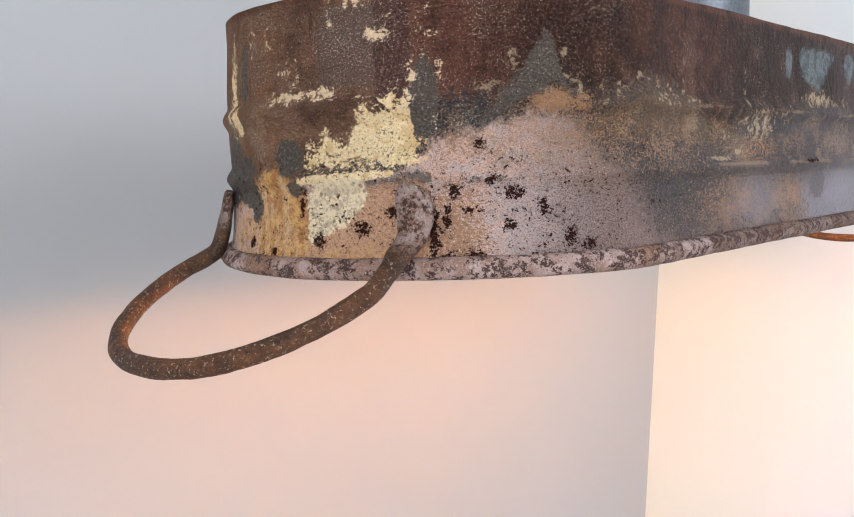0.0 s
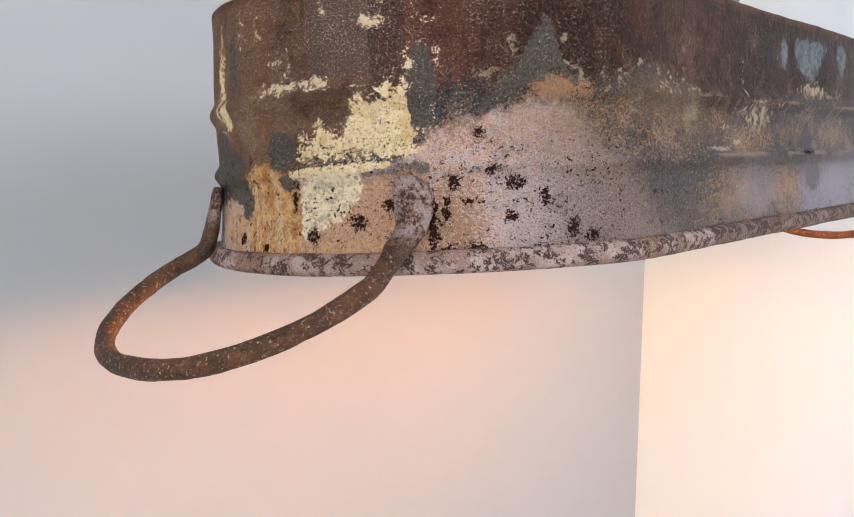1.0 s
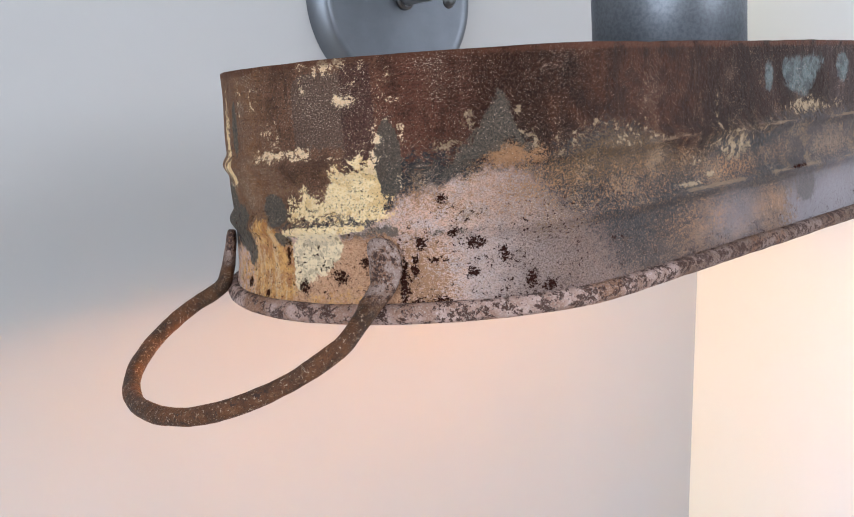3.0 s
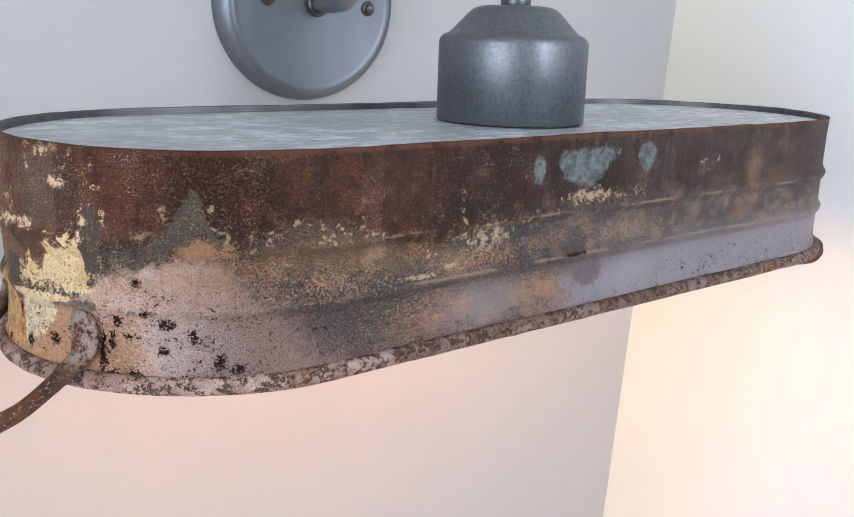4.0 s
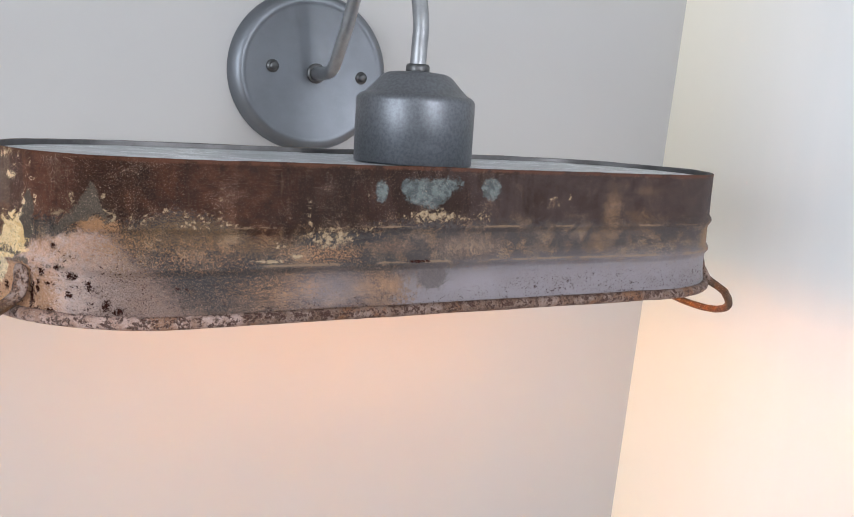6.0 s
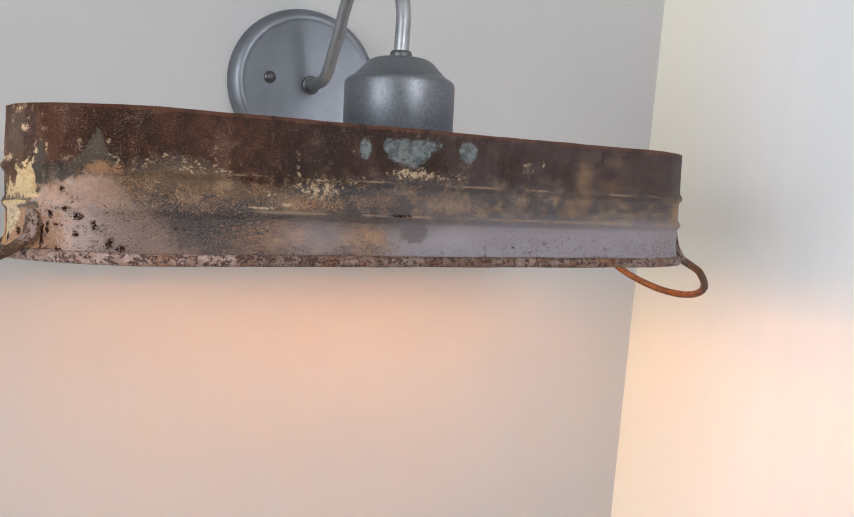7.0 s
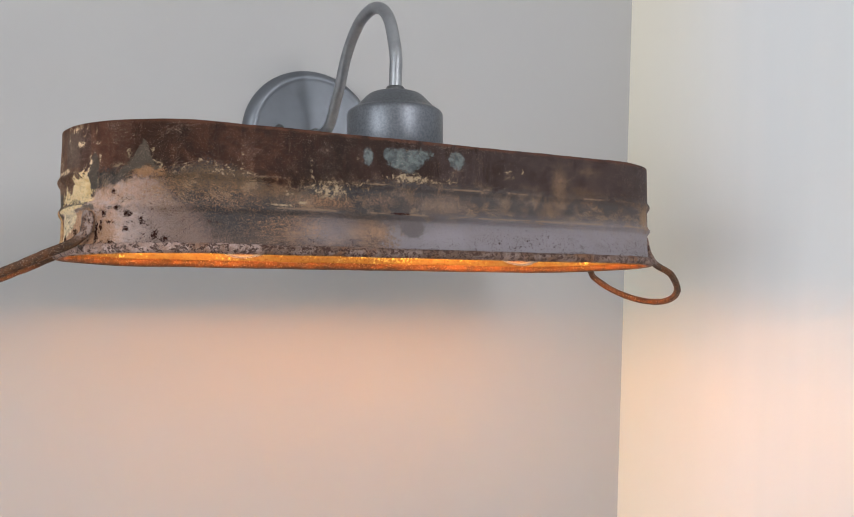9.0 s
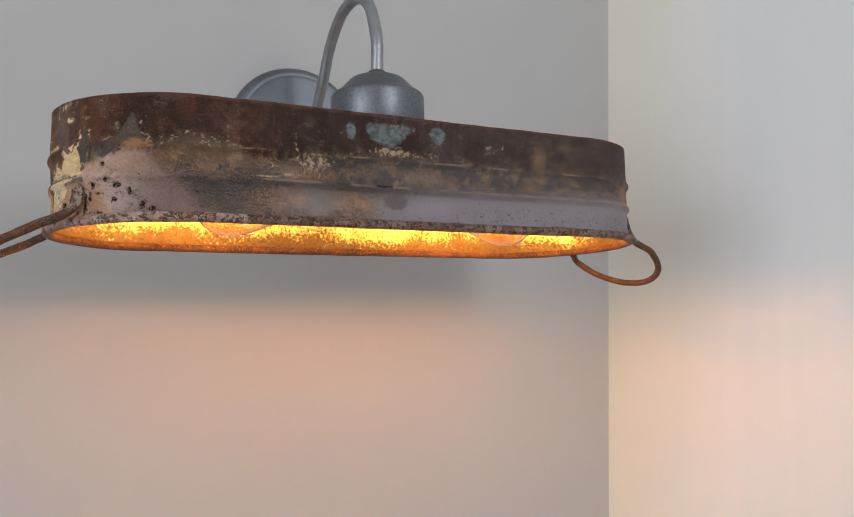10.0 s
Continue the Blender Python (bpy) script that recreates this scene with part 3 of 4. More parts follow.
def ear_paint():
    n = Nodes("ear_paint")
    at = n.object_place()
    high = n.put("ShaderNodeSeparateXYZ")
    n.wire(at, high.inputs[0])
    fine, middle, crisp = n.noise(at, 700, 7, 0.7), n.noise(at, 150, 5, 0.6), n.noise(at, 1500, 5, 0.7)
    base = n.mix(n.step(n.add(middle, n.mul(fine, 0.5)), 0.64, 0.80), (0.27, 0.188, 0.160), (0.180, 0.092, 0.056))
    base = n.mix(n.mul(n.step(crisp, 0.52, 0.60), 0.5), base, (0.44, 0.375, 0.345))
    pits = n.step(n.add(n.mul(fine, 0.8), n.mul(middle, 0.35)), 0.575, 0.63)
    colour = n.mix(n.mul(pits, 0.92), base, (0.030, 0.012, 0.010))
    bare = n.mix(n.step(middle, 0.36, 0.64), (0.042, 0.023, 0.014), (0.105, 0.046, 0.019))
    bare = n.mix(n.mul(n.step(crisp, 0.54, 0.62), 0.6), bare, (0.24, 0.165, 0.11))
    worn = n.math("SUBTRACT", 1.0, n.step(n.add(high.outputs[2], n.mul(n.math("SUBTRACT", fine, 0.5), 0.016)), -0.1385, -0.1295), clamp=True)
    colour = n.mix(worn, colour, bare)
    n.bump(n.add(fine, n.mul(crisp, 0.5)), 0.5, 0.0010)
    return n.finish(colour, 0.62, 0.0, 0.25)


def golden_inside():
    n = Nodes("golden_inside")
    uv = n.put("ShaderNodeUVMap", uv_map="round_and_up").outputs[0]
    parts = n.put("ShaderNodeSeparateXYZ")
    n.wire(uv, parts.inputs[0])
    at = n.object_place()
    fine, middle, broad = n.noise(at, 380, 7, 0.72), n.noise(at, 80, 6, 0.66), n.noise(at, 22, 3)
    colour = n.mix(n.step(middle, 0.38, 0.62), (0.82, 0.92, 0.34), (0.68, 0.66, 0.20))
    colour = n.mix(n.mul(n.step(fine, 0.52, 0.62), 0.7), colour, (0.17, 0.075, 0.022))
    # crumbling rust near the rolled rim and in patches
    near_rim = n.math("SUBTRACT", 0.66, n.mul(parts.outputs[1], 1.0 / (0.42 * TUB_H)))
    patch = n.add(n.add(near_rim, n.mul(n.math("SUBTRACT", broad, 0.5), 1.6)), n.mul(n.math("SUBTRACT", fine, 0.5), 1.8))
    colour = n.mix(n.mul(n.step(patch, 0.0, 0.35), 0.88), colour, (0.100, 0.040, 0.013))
    n.bump(fine, 0.5, 0.0010)
    return n.finish(colour, n.add(0.42, n.mul(fine, 0.25)), 0.6, 0.5)


def zinc(name, base, rough, mottle=0.3, scale=60.0):
    n = Nodes(name)
    at = n.object_place()
    fine, middle = n.noise(at, 900, 4, 0.65), n.noise(at, scale, 4, 0.6)
    dark = tuple(0.62 * c for c in base)
    colour = n.mix(n.mul(n.step(middle, 0.35, 0.68), mottle * 1.6), base, dark)
    colour = n.mix(n.mul(n.step(fine, 0.56, 0.70), 0.22), colour, tuple(min(1.0, 1.3 * c) for c in base))
    n.bump(n.add(n.mul(fine, 0.5), n.mul(middle, 0.05)), 0.10, 0.0005)
    return n.finish(colour, n.add(rough - 0.03, n.mul(middle, 0.08)), 0.9, 0.5)


def lid_zinc():
    n = Nodes("lid_zinc")
    at = n.object_place()
    streak = n.put("ShaderNodeMapping")
    n.wire(at, streak.inputs[0])
    streak.inputs["Scale"].default_value = (0.35, 1.0, 1.0)
    streak.inputs["Rotation"].default_value = (0.0, 0.0, 0.35)
    long, fine = n.noise(streak.outputs[0], 130, 8, 0.78, 1.2), n.noise(at, 700, 4, 0.6)
    broad, patch = n.noise(at, 14, 3), n.noise(at, 55, 8, 0.72)
    colour = n.mix(n.step(n.add(long, n.mul(n.math("SUBTRACT", patch, 0.5), 0.8)), 0.44, 0.60), (0.42, 0.44, 0.46), (0.76, 0.79, 0.82))
    colour = n.mix(n.mul(n.step(n.add(broad, n.mul(n.math("SUBTRACT", patch, 0.5), 0.6)), 0.48, 0.60), 0.5), colour, (0.33, 0.345, 0.36))
    colour = n.mix(n.mul(n.step(patch, 0.58, 0.68), 0.4), colour, (0.34, 0.35, 0.36))
    n.bump(n.add(n.add(long, patch), n.mul(fine, 0.3)), 0.35, 0.0008)
    return n.finish(colour, n.add(0.34, n.mul(long, 0.25)), 0.55, 0.5)


def plaster(name, base, tint):
    n = Nodes(name)
    at = n.object_place()
    broad, fine = n.noise(at, 2.2, 3), n.noise(at, 160, 4, 0.6)
    colour = n.mix(n.step(broad, 0.3, 0.7), base, tint)
    n.bump(fine, 0.06, 0.001)
    return n.finish(colour, 0.75, 0.0, 0.25)


def side_plaster():
    """White wall paint, with the warm light beside the corner tinted in as a ragged cream strip."""
    n = Nodes("side_wall_paint")
    at = n.object_place()
    parts = n.put("ShaderNodeSeparateXYZ")
    n.wire(at, parts.inputs[0])
    streaks = n.noise(n.vec(0.0, parts.outputs[1], n.mul(parts.outputs[2], 0.08)), 9.0, 3)
    broad, fine = n.noise(at, 3.0, 3), n.noise(at, 160, 4, 0.6)
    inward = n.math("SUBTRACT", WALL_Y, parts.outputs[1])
    # painted light: cream by the corner, turning cool white away from it
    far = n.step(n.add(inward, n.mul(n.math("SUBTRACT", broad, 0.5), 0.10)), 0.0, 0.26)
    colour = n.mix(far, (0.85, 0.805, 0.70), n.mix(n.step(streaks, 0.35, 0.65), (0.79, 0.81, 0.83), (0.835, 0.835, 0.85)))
    n.bump(fine, 0.06, 0.001)
    return n.finish(colour, 0.75, 0.0, 0.25)


def plain(name, colour, rough, metal=0.0):
    n = Nodes(name)
    fine = n.noise(n.object_place(), 300, 4, 0.6)
    return n.finish(n.mix(n.mul(fine, 0.5), colour, tuple(0.7 * c for c in colour)), rough, metal)


def clear_glass():
    n = Nodes("clear_glass")
    n.bsdf.inputs["Transmission Weight"].default_value = 1.0
    n.bsdf.inputs["IOR"].default_value = 1.45
    return n.finish((1.0, 0.86, 0.66), 0.03, 0.0, 0.5)


def glowing_wire():
    n = Nodes("glowing_wire")
    n.bsdf.inputs["Emission Color"].default_value = (1.0, 0.55, 0.16, 1.0)
    n.bsdf.inputs["Emission Strength"].default_value = 60.0
    return n.finish((0.3, 0.2, 0.1), 0.5)


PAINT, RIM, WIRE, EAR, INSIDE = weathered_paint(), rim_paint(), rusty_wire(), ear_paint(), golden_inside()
CUP_ZINC = zinc("cup_zinc", (0.180, 0.193, 0.215), 0.42, 0.40, 520.0)
PLATE_ZINC = zinc("plate_zinc", (0.190, 0.207, 0.232), 0.46, 0.22, 22.0)
PIPE_ZINC = zinc("pipe_zinc", (0.33, 0.343, 0.362), 0.43, 0.25, 90.0)
DARK_STEEL = zinc("dark_steel", (0.125, 0.128, 0.132), 0.38, 0.3, 120.0)
EDGE_ZINC = zinc("edge_zinc", (0.16, 0.158, 0.16), 0.45, 0.5, 60.0)
LID = lid_zinc()
WALL = plaster("wall_paint", (0.430, 0.428, 0.430), (0.455, 0.452, 0.448))
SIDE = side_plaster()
WHITE = plaster("ceiling_paint", (0.80, 0.80, 0.79), (0.82, 0.82, 0.81))
FLOOR = plain("floor_boards", (0.52, 0.45, 0.37), 0.5)
GLASS, GLOW = clear_glass(), glowing_wire()
BRASS, PORCELAIN = plain("socket_brass", (0.55, 0.42, 0.2), 0.35, 1.0), plain("socket_porcelain", (0.7, 0.68, 0.62), 0.35)


# ---------------------------------------------------------------- mesh helpers
def link_mesh(name, bm, materials, smooth=True):
    bmesh.ops.recalc_face_normals(bm, faces=bm.faces)
    mesh = bpy.data.meshes.new(name)
    bm.to_mesh(mesh)
    bm.free()
    for m in materials if isinstance(materials, (list, tuple)) else [materials]:
        mesh.materials.append(m)
    if smooth:
        mesh.shade_smooth()
    return new(name, mesh)


def part(name, bm, material, parent, label="", smooth=True):
    """One mesh under a thing or under a part; the mesh is given in the place of the thing."""
    ob = link_mesh(name, bm, material, smooth)
    ob.parent = parent
    return tagged(ob, label)


def box(bm, low, high, bevel=0.0):
    made = bmesh.ops.create_cube(bm, size=1.0)["verts"]
    for v in made:
        v.co = Vector([(a + b) / 2 + c * (b - a) for a, b, c in zip(low, high, v.co)])
    if bevel:
        edges = list({e for v in made for e in v.link_edges})
        bmesh.ops.bevel(bm, geom=edges, offset=bevel, segments=2, affect="EDGES", profile=0.5)


def turned(profile, m, steps=48):
    """A turned body: (radius, height) pairs spun round the z axis of m."""
    bm = bmesh.new()
    rings = []
    for radius, height in profile:
        if radius < 1e-6:
            rings.append([bm.verts.new(m @ Vector((0, 0, height)))])
        else:
            rings.append([bm.verts.new(m @ Vector((radius * math.cos(2 * math.pi * k / steps), radius * math.sin(2 * math.pi * k / steps), height))) for k in range(steps)])
    for low, high in zip(rings, rings[1:]):
        for k in range(steps):
            a, b = low[k % len(low)], low[(k + 1) % len(low)]
            c, d = high[(k + 1) % len(high)], high[k % len(high)]
            corners = list(dict.fromkeys((a, b, c, d)))
            if len(corners) > 2:
                bm.faces.new(corners)
    return bm


def smooth_line(points, steps=10):
    """Points along a smooth line through the given ones."""
    pts = [Vector(p) for p in points]
    out = []
    for i in range(len(pts) - 1):
        p0, p1, p2, p3 = pts[max(i - 1, 0)], pts[i], pts[i + 1], pts[min(i + 2, len(pts) - 1)]
        for k in range(steps):
            t = k / steps
            out.append(0.5 * ((2 * p1) + (p2 - p0) * t + (2 * p0 - 5 * p1 + 4 * p2 - p3) * t * t + (3 * p1 - p0 - 3 * p2 + p3) * t ** 3))
    out.append(pts[-1])
    return out


def tube(bm, line, radius, sides=16, closed=False, wobble=0.0):
    """A rod along a line; radius is a number or a function of the share of the way."""
    count = len(line)
    rings = []
    side = None
    for i, p in enumerate(line):
        before, after = (line[i - 1], line[(i + 1) % count]) if closed else (line[max(i - 1, 0)], line[min(i + 1, count - 1)])
        along = (after - before).normalized()
        if side is None:
            side = along.orthogonal().normalized()
        side = (side - along * side.dot(along)).normalized()
        up = along.cross(side)
        r = radius(i / (count - 1)) if callable(radius) else radius
        ring = []
        for k in range(sides):
            a = 2 * math.pi * k / sides
            q = p + r * (math.cos(a) * side + math.sin(a) * up)
            if wobble:
                q += (q - p).normalized() * wobble * (noise.noise(q * 90.0) + 0.6 * noise.noise(q * 320.0))
            ring.append(bm.verts.new(q))
        rings.append(ring)
    pairs = list(zip(rings, rings[1:])) + ([(rings[-1], rings[0])] if closed else [])
    for a, b in pairs:
        shift = 0
        if closed and a is rings[-1]:
            shift = min(range(sides), key=lambda s: sum((a[k].co - b[(k + s) % sides].co).length for k in range(0, sides, 4)))
        for k in range(sides):
            bm.faces.new((a[k], a[(k + 1) % sides], b[(k + 1 + shift) % sides], b[(k + shift) % sides]))
    if not closed:
        for ring in (rings[0], rings[-1]):
            bm.faces.new(ring)


# ---------------------------------------------------------------- the room
def slab(name, low, high, material, label):
    bm = bmesh.new()
    box(bm, low, high)
    ob = link_mesh(name, bm, material, smooth=False)
    return tagged(ob, label, name.split("_")[0], kind="structure")


slab("wall_north", (WEST - 0.1, WALL_Y, 0.0), (CORNER_X + 0.1, WALL_Y + 0.12, HIGH), WALL, "smooth grey painted wall behind the lamp")
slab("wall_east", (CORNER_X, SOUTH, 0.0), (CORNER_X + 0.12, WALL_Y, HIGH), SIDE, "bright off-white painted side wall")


def pierced_wall(name, low, high, along, opening, material, label):
    """A wall with one opening; along is the axis (0 or 1) in which the wall runs."""
    a0, a1, z0, z1 = opening
    bm = bmesh.new()
    for a, b, c, d in ((low[along], high[along], low[2], z0), (low[along], high[along], z1, high[2]), (low[along], a0, z0, z1), (a1, high[along], z0, z1)):
        near, far = list(low), list(high)
        near[along], far[along], near[2], far[2] = a, b, c, d
        box(bm, near, far)
    return tagged(link_mesh(name, bm, material, smooth=False), label, "wall", kind="structure")


pierced_wall("wall_west", (WEST - 0.1, SOUTH, 0.0), (WEST, WALL_Y, HIGH), 1, WEST_WINDOW, WALL, "plain grey wall with a window opening")
pierced_wall("wall_south", (WEST - 0.1, SOUTH - 0.1, 0.0), (CORNER_X + 0.12, SOUTH, HIGH), 0, SOUTH_FILL_OPENING, WALL, "plain grey wall with a narrow opening added for a fill lamp")
slab("floor", (WEST - 0.1, SOUTH - 0.1, -0.1), (CORNER_X + 0.12, WALL_Y + 0.12, 0.0), FLOOR, "plain brown wooden floor")
slab("ceiling", (WEST - 0.1, SOUTH - 0.1, HIGH), (CORNER_X + 0.12, WALL_Y + 0.12, HIGH + 0.1), WHITE, "plain white painted ceiling")


# ---------------------------------------------------------------- the lamp
lamp = new("wall_lamp")
lamp.empty_display_size = 0.05
lamp.location = (PLATE_X, WALL_Y, PLATE_Z)
tagged(lamp, "lit wall lamp made from a rusty oval tub on a gooseneck", "wall lamp")
HOLD = lamp.matrix_basis.inverted()


def outline(offset, per_end=44, per_side=60, dense=None):
    """The way round the tub: place, outward normal and running length, from the middle of the back."""
    out = []
    r = R_END + offset

    def line(x0, x1, y, ny, u0, u1, count):
        for k in range(count):
            f = k / count
            out.append((x0 + (x1 - x0) * f, y, 0.0, ny, u0 + (u1 - u0) * f))

    mid = (X_LEFT + X_RIGHT) / 2
    arc = math.pi * R_END
    west_end = round(per_end * (1.0 if dense is None else dense))
    line(mid, X_LEFT, Y_MID + r, 1.0, X_LEFT - arc - (mid - X_LEFT), X_LEFT - arc, 30)
    for k in range(west_end):
        a = math.pi * k / west_end
        out.append((X_LEFT - r * math.sin(a), Y_MID + r * math.cos(a), -math.sin(a), math.cos(a), X_LEFT - arc + R_END * a))
    line(X_LEFT, X_RIGHT, Y_MID - r, -1.0, X_LEFT, X_RIGHT, per_side)
    for k in range(per_end):
        a = math.pi * k / per_end
        out.append((X_RIGHT + r * math.sin(a), Y_MID - r * math.cos(a), math.sin(a), -math.cos(a), X_RIGHT + R_END * a))
    line(X_RIGHT, mid, Y_MID + r, 1.0, X_RIGHT + arc, X_RIGHT + arc + (X_RIGHT - mid), 30)
    return out


def low_edge(x, y):
    """Height of the lower edge: a little deeper in the west and at the back."""
    return Z_RIM + 0.0004 + 0.0036 * (x - 0.06) - 0.0110 * y


def bead(h, centre, width, height):
    d = (h - centre) / width
    return height * math.exp(-d * d)


def wall_offset(h):
    """How far the tub's wall stands out at a share of its height: two pressed beads and a flared foot."""
    creases = sum(bead(h, centre, 0.014, 0.0003) for centre in (0.540, 0.640, 0.285, 0.385))
    return bead(h, 0.592, 0.037, 0.0022) + bead(h, 0.338, 0.035, 0.0022) - creases + 0.0022 * max(0.0, 1 - h / 0.16) ** 1.5 - 0.0004


def dents(x, y, h):
    p = Vector((x * 11.0, y * 11.0, h * 2.2))
    return 0.0009 * noise.noise(p) + 0.0004 * noise.noise(p * 3.1)


LEVELS = 96                            # rows of the shell from rim to edge


def tub_shell():
    bm = bmesh.new()
    uv = bm.loops.layers.uv.new("round_and_up")
    way = outline(0.0, 90, 330, 3.0)
    levels = LEVELS
    grids = []
    for inner in (0, 1):
        rows = []
        for j in range(levels + 1):
            h = j / levels
            row = []
            for x, y, nx, ny, u in way:
                off = wall_offset(h) + dents(x, y, h) - 0.0014 * inner
                z = (low_edge(x, y) + 0.003) * (1 - h) + Z_TOP * h
                if j == levels:
                    z += 0.0007 * noise.noise(Vector((x * 14, y * 14, 3.0))) + 0.0003 * noise.noise(Vector((x * 60, y * 60, 7.0)))
                row.append(bm.verts.new(LAMP @ Vector((x + nx * off, y + ny * off, z))))
            rows.append(row)
        grids.append(rows)
    count = len(way)
    for g, rows in enumerate(grids):
        for j in range(levels):
            for k in range(count):
                k2 = (k + 1) % count
                quad = (rows[j][k], rows[j][k2], rows[j + 1][k2], rows[j + 1][k])
                face = bm.faces.new(quad)
                face.material_index = 2 if g and j >= levels - 5 else g
                u1 = way[k][4]
                u2 = way[k2][4] if k2 else way[-1][4] + 0.005
                for loop, (uu, hh) in zip(face.loops, ((u1, j), (u2, j), (u2, j + 1), (u1, j + 1))):
                    loop[uv].uv = (uu, hh / levels * TUB_H)
    for j in (0, levels):
        for k in range(count):
            k2 = (k + 1) % count
            face = bm.faces.new((grids[0][j][k], grids[0][j][k2], grids[1][j][k2], grids[1][j][k]))
            u1 = way[k][4]
            for loop, uu in zip(face.loops, (u1, u1 + 0.006, u1 + 0.006, u1)):
                loop[uv].uv = (uu, (0.02 if j == 0 else 0.97) * TUB_H)
    for v in bm.verts:
        v.co = HOLD @ v.co
    return bm


def held(bm, m=LAMP):
    for v in bm.verts:
        v.co = HOLD @ m @ v.co
    return bm


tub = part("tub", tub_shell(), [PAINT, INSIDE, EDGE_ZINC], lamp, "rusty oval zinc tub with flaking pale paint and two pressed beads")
shell_u = [row[4] for row in outline(0.0, 90, 330, 3.0)]
lay_coats(tub.data, np.tile(shell_u, LEVELS + 1), np.repeat(np.arange(LEVELS + 1) / LEVELS, len(shell_u)))

# rolled lower rim
bm = bmesh.new()
ring = [Vector((x, y, low_edge(x, y) + 0.0036 + 0.0005 * noise.noise(Vector((x * 16, y * 16, 1.0))))) for x, y, nx, ny, u in outline(0.0016)]
tube(bm, ring, 0.0036, 14, closed=True, wobble=0.00022)
for face in bm.faces:
    at = face.calc_center_median()
    axis_x = min(max(at.x, X_LEFT), X_RIGHT)
    face.material_index = 1 if math.hypot(at.x - axis_x, at.y - Y_MID) < R_END + 0.0012 else 0
part("rim", held(bm), [RIM, WIRE], tub, "rolled rim with chipped pink-grey paint")

# closing plate sunk just under the upper edge
bm = bmesh.new()
ring = outline(-0.0018)
for z in (Z_LID, Z_LID - 0.0012):
    rows = [bm.verts.new((x, y, z)) for x, y, nx, ny, u in ring]
    bm.faces.new(rows)
bm.verts.ensure_lookup_table()
count = len(ring)
for k in range(count):
    bm.faces.new((bm.verts[k], bm.verts[(k + 1) % count], bm.verts[count + (k + 1) % count], bm.verts[count + k]))
part("lid", held(bm), LID, tub, "grey galvanised plate closing the top", smooth=False)


def handle(side, slope, reach, spread, hinge_z, ear_y, shift=0.0, lean=0.0, far_spread=None, drop=0.0):
    """A bow of bent wire with its two flattened ends fixed to a rounded end of the tub; side -1 west, 1 east."""
    centre = X_LEFT if side < 0 else X_RIGHT
    c, s = math.cos(radians(slope)), math.sin(radians(slope))
    wall = lambda dy, gap: centre + side * (math.sqrt(R_END ** 2 - dy ** 2) + gap)  # noqa: E731
    hx = wall(ear_y, 0.0065)
    y_mid = Y_MID + shift + lean
    bow = [(hx + side * 0.004 * c, y_mid - 0.7 * lean - ear_y - 0.25 * (spread - ear_y), hinge_z - 0.004 * s)]
    knee = 0.27 * reach
    for k in range(21):
        a = math.pi * k / 20
        d = knee + (reach - knee) * math.sin(a)
        half = spread if a < math.pi / 2 or far_spread is None else far_spread
        sag = drop * max(0.0, -math.cos(a))
        bow.append((hx + side * d * c, y_mid - half * math.cos(a), hinge_z - d * s - sag))
    bow.append((hx + side * 0.004 * c, y_mid - 0.7 * lean + ear_y + 0.25 * (spread - ear_y), hinge_z - 0.004 * s - 0.8 * drop))
    bm = bmesh.new()
    tube(bm, smooth_line(bow, 4), 0.0031, 16, wobble=0.00030)
    rod = part("handle", held(bm), WIRE, tub, "bent rusty iron wire handle")
    for sign in (-1, 1):
        dy = sign * (ear_y - 0.0020) + shift
        out = Vector((side * math.sqrt(R_END ** 2 - dy ** 2), dy, 0)).normalized()
        across = Vector((-out.y, out.x, 0))
        foot = Vector((centre, Y_MID, 0)) + out * R_END
        a, b = (Vector(p) for p in ((bow[0], bow[1]) if sign < 0 else (bow[-1], bow[-2])))
        low = 0.0 if sign < 0 else 0.8 * drop
        line = smooth_line([foot + out * 0.0010 + Vector((0, 0, 1.5555 - low)), foot + out * 0.0018 + Vector((0, 0, 1.5500 - low)), foot + out * 0.0030 + Vector((0, 0, 1.5440 - low)),
                            foot + out * 0.0044 + Vector((0, 0, 1.5388 - low)), a, a.lerp(b, 0.7)], 8)
        bm = bmesh.new()
        rings = []
        for k, p in enumerate(line):
            f = k / (len(line) - 1)
            round_top = math.sqrt(max(0.02, 1 - (1 - min(1.0, f / 0.22)) ** 2))
            wide = round_top * (0.0059 + (0.0030 - 0.0059) * min(1.0, max(0.0, (f - 0.40) / 0.55)))
            thick = (0.4 + 0.6 * round_top) * (0.0022 + 0.0009 * min(1.0, max(0.0, (f - 0.2) / 0.6)))
            along = (line[min(k + 1, len(line) - 1)] - line[max(k - 1, 0)]).normalized()
            p = p - across * sign * 0.0026 * math.sin(math.pi * min(1.0, f / 0.75))
            sidew = (across - along * across.dot(along)).normalized()
            face = along.cross(sidew)
            ring = []
            for j in range(18):
                t = 2 * math.pi * j / 18
                q = p + sidew * wide * math.cos(t) + face * thick * math.sin(t)
                ring.append(bm.verts.new(q + (q - p) * 0.05 * noise.noise(q * 200.0)))
            rings.append(ring)
        for a1, b1 in zip(rings, rings[1:]):
            for j in range(18):
                bm.faces.new((a1[j], a1[(j + 1) % 18], b1[(j + 1) % 18], b1[j]))
        bm.faces.new(rings[0])
        bm.faces.new(rings[-1])
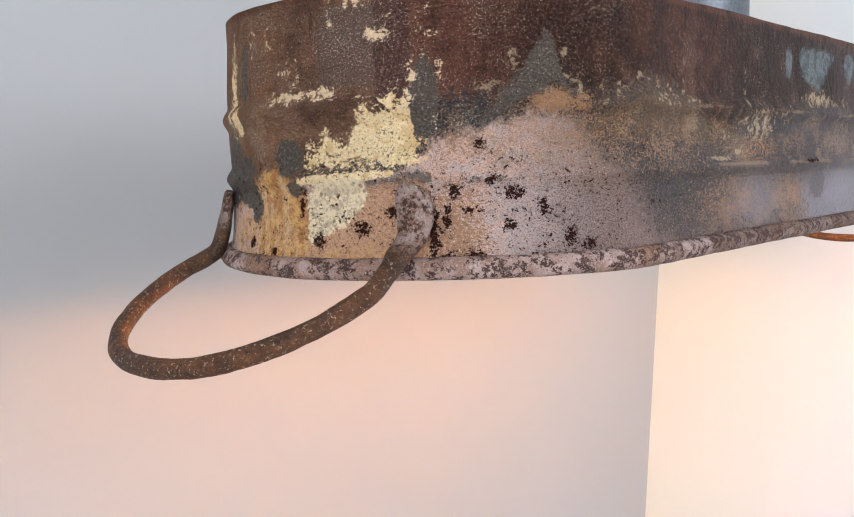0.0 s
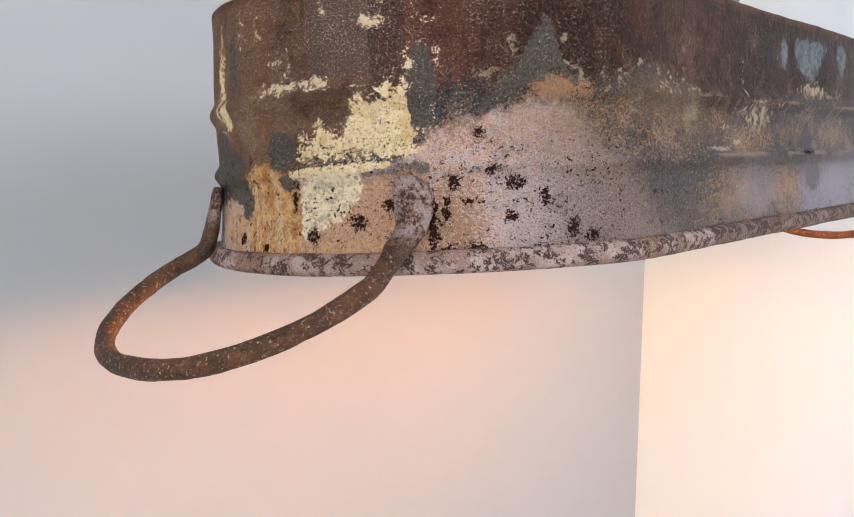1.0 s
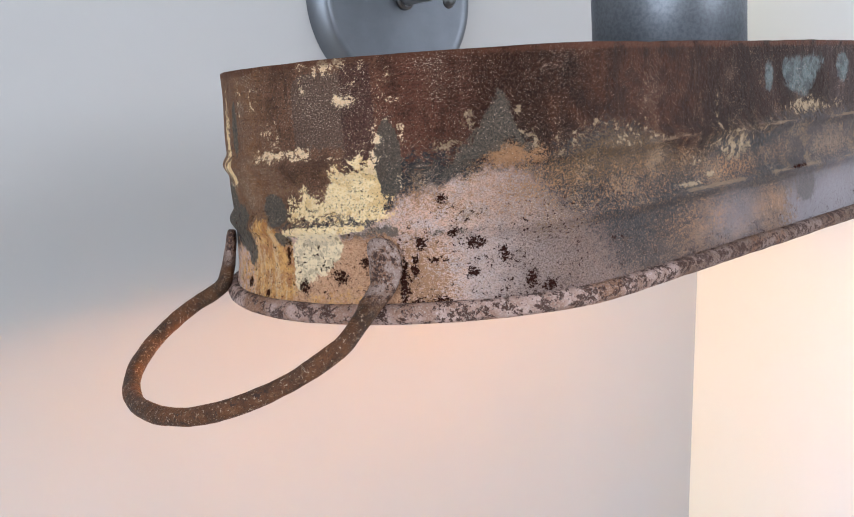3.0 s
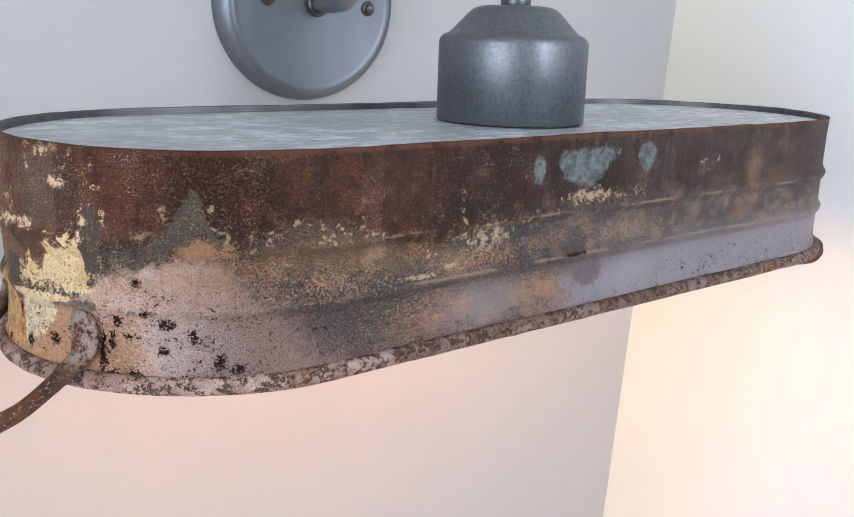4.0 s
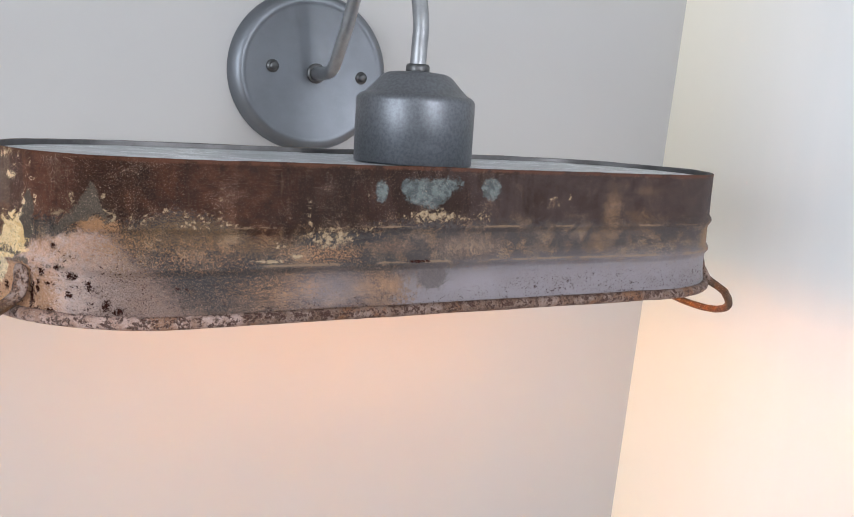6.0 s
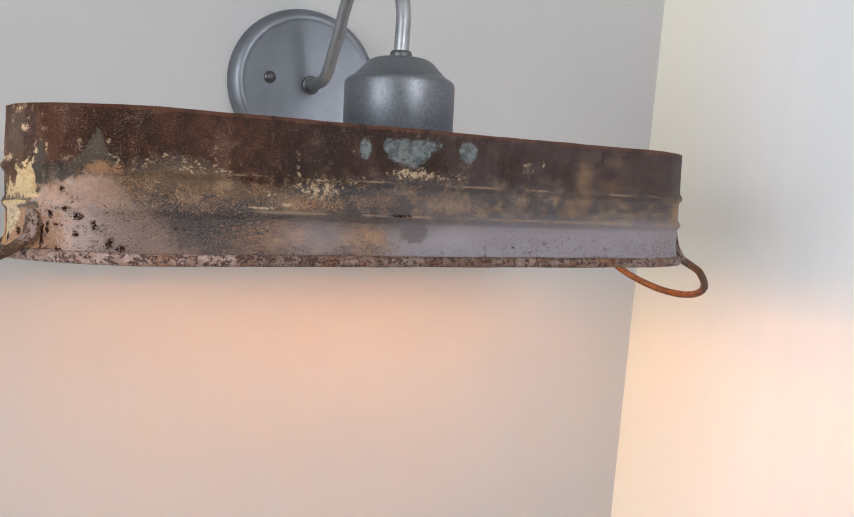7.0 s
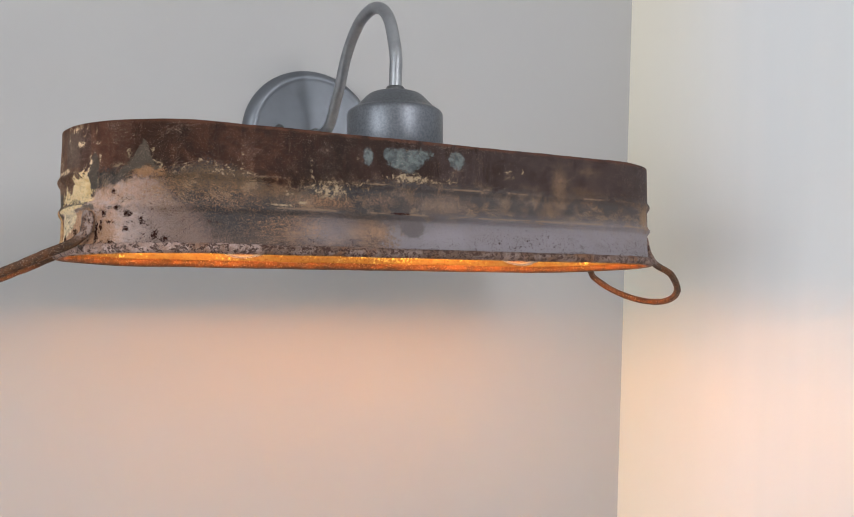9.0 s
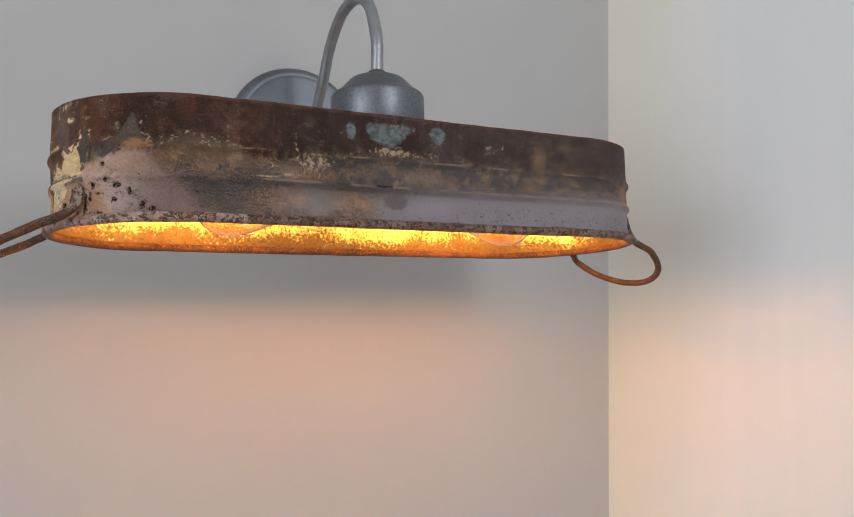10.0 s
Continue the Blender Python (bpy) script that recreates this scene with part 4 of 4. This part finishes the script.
        part("handle_ear", held(bm), EAR, rod, "flattened handle end with chipped paint")
    return rod


handle(-1, 25.6, 0.0688, 0.0522, 1.5340, 0.0472, -0.0028, -0.0022, 0.0538, 0.0028)
handle(1, 38.0, 0.0615, 0.0565, 1.5325, 0.0468)

# socket cup on the lid
axis = pose(CUP_X, CUP_Y, 0)
cup = part("socket_cup", held(turned([
    (0.0, Z_LID + 0.0004), (CUP_R - 0.0012, Z_LID + 0.0004), (CUP_R, Z_LID + 0.0014), (CUP_R, Z_LID + 0.0425), (CUP_R - 0.0003, Z_LID + 0.0442), (CUP_R - 0.0013, Z_LID + 0.0459),
    (CUP_R - 0.0030, Z_LID + 0.0472), (CUP_R - 0.0050, Z_LID + 0.0480), (CUP_R - 0.0058, Z_LID + 0.0484), (CUP_R - 0.0082, Z_LID + 0.0508), (CUP_R - 0.0128, Z_LID + 0.0556),
    (CUP_R - 0.0162, Z_LID + 0.0592), (CUP_R - 0.0186, Z_LID + 0.0611), (CUP_R - 0.0215, Z_LID + 0.0623), (CUP_R - 0.0260, Z_LID + 0.0629), (0.0, Z_LID + 0.0630)], axis, 72)), CUP_ZINC, lamp, "brushed grey metal socket cup with a sloping shoulder")
part("collar", held(turned([(0.0, Z_LID + 0.0618), (0.0076, Z_LID + 0.0618), (0.0083, Z_LID + 0.0632), (0.0083, Z_LID + 0.0670), (0.0074, Z_LID + 0.0684), (0.0, Z_LID + 0.0684)], axis, 32)), DARK_STEEL, cup, "small dark steel collar nut")

# canopy plate on the wall
flat = pose(PLATE_X, WALL_Y, PLATE_Z, 90) @ Matrix.Diagonal((1.015, 0.968, 1.0, 1.0))
FACE = 0.0142                          # how far the plate's face stands off the wall
plate = part("wall_plate", held(turned([
    (PLATE_R + 0.0002, 0.0003), (PLATE_R, 0.0030), (PLATE_R - 0.0008, 0.0062), (PLATE_R - 0.0024, 0.0096), (PLATE_R - 0.0046, 0.0126), (PLATE_R - 0.0066, 0.0144),
    (PLATE_R - 0.0086, 0.0153), (PLATE_R - 0.0104, 0.0154), (PLATE_R - 0.0122, 0.0148), (PLATE_R - 0.0140, FACE),
    (0.0, FACE)], flat, 96), Matrix()), PLATE_ZINC, lamp, "round grey metal plate screwed to the wall")
for dx in (-0.0440, 0.0445):
    m = pose(0.0836 + dx, WALL_Y - FACE + 0.0110, 1.6664 - 0.04 * dx, 90)
    part("screw", held(turned([(0.0058, 0.0108), (0.0060, 0.0118), (0.0050, 0.0130), (0.0040, 0.0132), (0.0040, 0.0150), (0.0030, 0.0166), (0.0, 0.0170)], m, 24), Matrix()), DARK_STEEL, plate, "round-headed steel screw and washer")
part("bushing", held(turned([(0.0090, 0.0106), (0.0092, 0.0125), (0.0082, 0.0142), (0.0064, 0.0144)], pose(0.0820, WALL_Y - FACE + 0.0110, 1.6650, 90), 32), Matrix()), DARK_STEEL, plate, "dark ring where the arm leaves the plate")

# gooseneck arm
start = Vector((0.0820, WALL_Y - 0.0112, 1.6650))
end = LAMP @ Vector((CUP_X, CUP_Y, Z_LID + 0.0670))
ahead = Vector((end.x - start.x, end.y - start.y, 0.0))
span = ahead.length
ahead.normalize()
bends = [(0.0, 1.6650), (0.0150, 1.6651), (0.0300, 1.6655), (0.0445, 1.6672), (0.0550, 1.6718), (0.0640, 1.6812), (0.0725, 1.6930), (0.0830, 1.7050), (0.0975, 1.7285), (0.1150, 1.7454),
         (0.1380, 1.7583), (0.1615, 1.7625), (0.1830, 1.7613), (0.2050, 1.7530), (0.2205, 1.7400), (0.2305, 1.7235), (0.2385, 1.7040), (span - 0.0004, 1.6890), (span, end.z)]
bm = bmesh.new()
tube(bm, smooth_line([(start.x + ahead.x * d, start.y + ahead.y * d, z) for d, z in bends], 8), 0.0056, 20)
part("gooseneck_arm", held(bm, Matrix()), PIPE_ZINC, lamp, "bent brushed zinc gooseneck pipe")


# two bulbs lying along the inside of the tub
def bulb(side):
    m = pose(CUP_X, Y_MID, 1.5580, 0, 90 * side, 0)
    skin = [(0.0, 0.1620), (0.0070, 0.1614), (0.0150, 0.1585), (0.0225, 0.1530), (0.0275, 0.1455), (0.0297, 0.1370), (0.0297, 0.1290), (0.0280, 0.1200), (0.0245, 0.1100),
            (0.0205, 0.1000), (0.0165, 0.0890), (0.0138, 0.0790), (0.0130, 0.0720)]
    within = [(max(0.0, r - 0.0009), 0.118 + (d - 0.118) * 0.978) for r, d in reversed(skin)]
    body = part("bulb", held(turned(skin + within, m, 40)), GLASS, lamp, "amber glass filament bulb, lit")
    body.visible_shadow = False
    part("screw_cap", held(turned([(0.0136, 0.0730), (0.0138, 0.0600), (0.0130, 0.0480), (0.0, 0.0478)], m, 28)), BRASS, body, "brass screw cap")
    bm = bmesh.new()
    turns = [m @ Vector((0.008 * math.cos(a * 2.1), 0.008 * math.sin(a * 2.1), 0.108 + 0.006 * a)) for a in [k * 0.1 for k in range(60)]]
    tube(bm, turns, 0.0009, 6)
    wire = part("filament", held(bm), GLOW, body, "glowing amber filament")
    wire.visible_shadow = False
    part("socket", held(turned([(0.0, 0.0), (0.0175, 0.0), (0.0180, 0.0300), (0.0165, 0.0500), (0.0145, 0.0520), (0.0140, 0.0490)], m, 28)), PORCELAIN, lamp, "pale porcelain lamp socket")
    data = bpy.data.lights.new("bulb_light", "POINT")
    data.energy, data.color, data.shadow_soft_size = (1.25 if side < 0 else 2.0), (1.0, 0.41, 0.135), (0.008 if side < 0 else 0.023)
    light = new("bulb_light", data)
    light.matrix_world = Matrix.Translation(LAMP @ m @ Vector((-0.009 if side < 0 else -0.002, 0, 0.128)))


bulb(-1)
bulb(1)
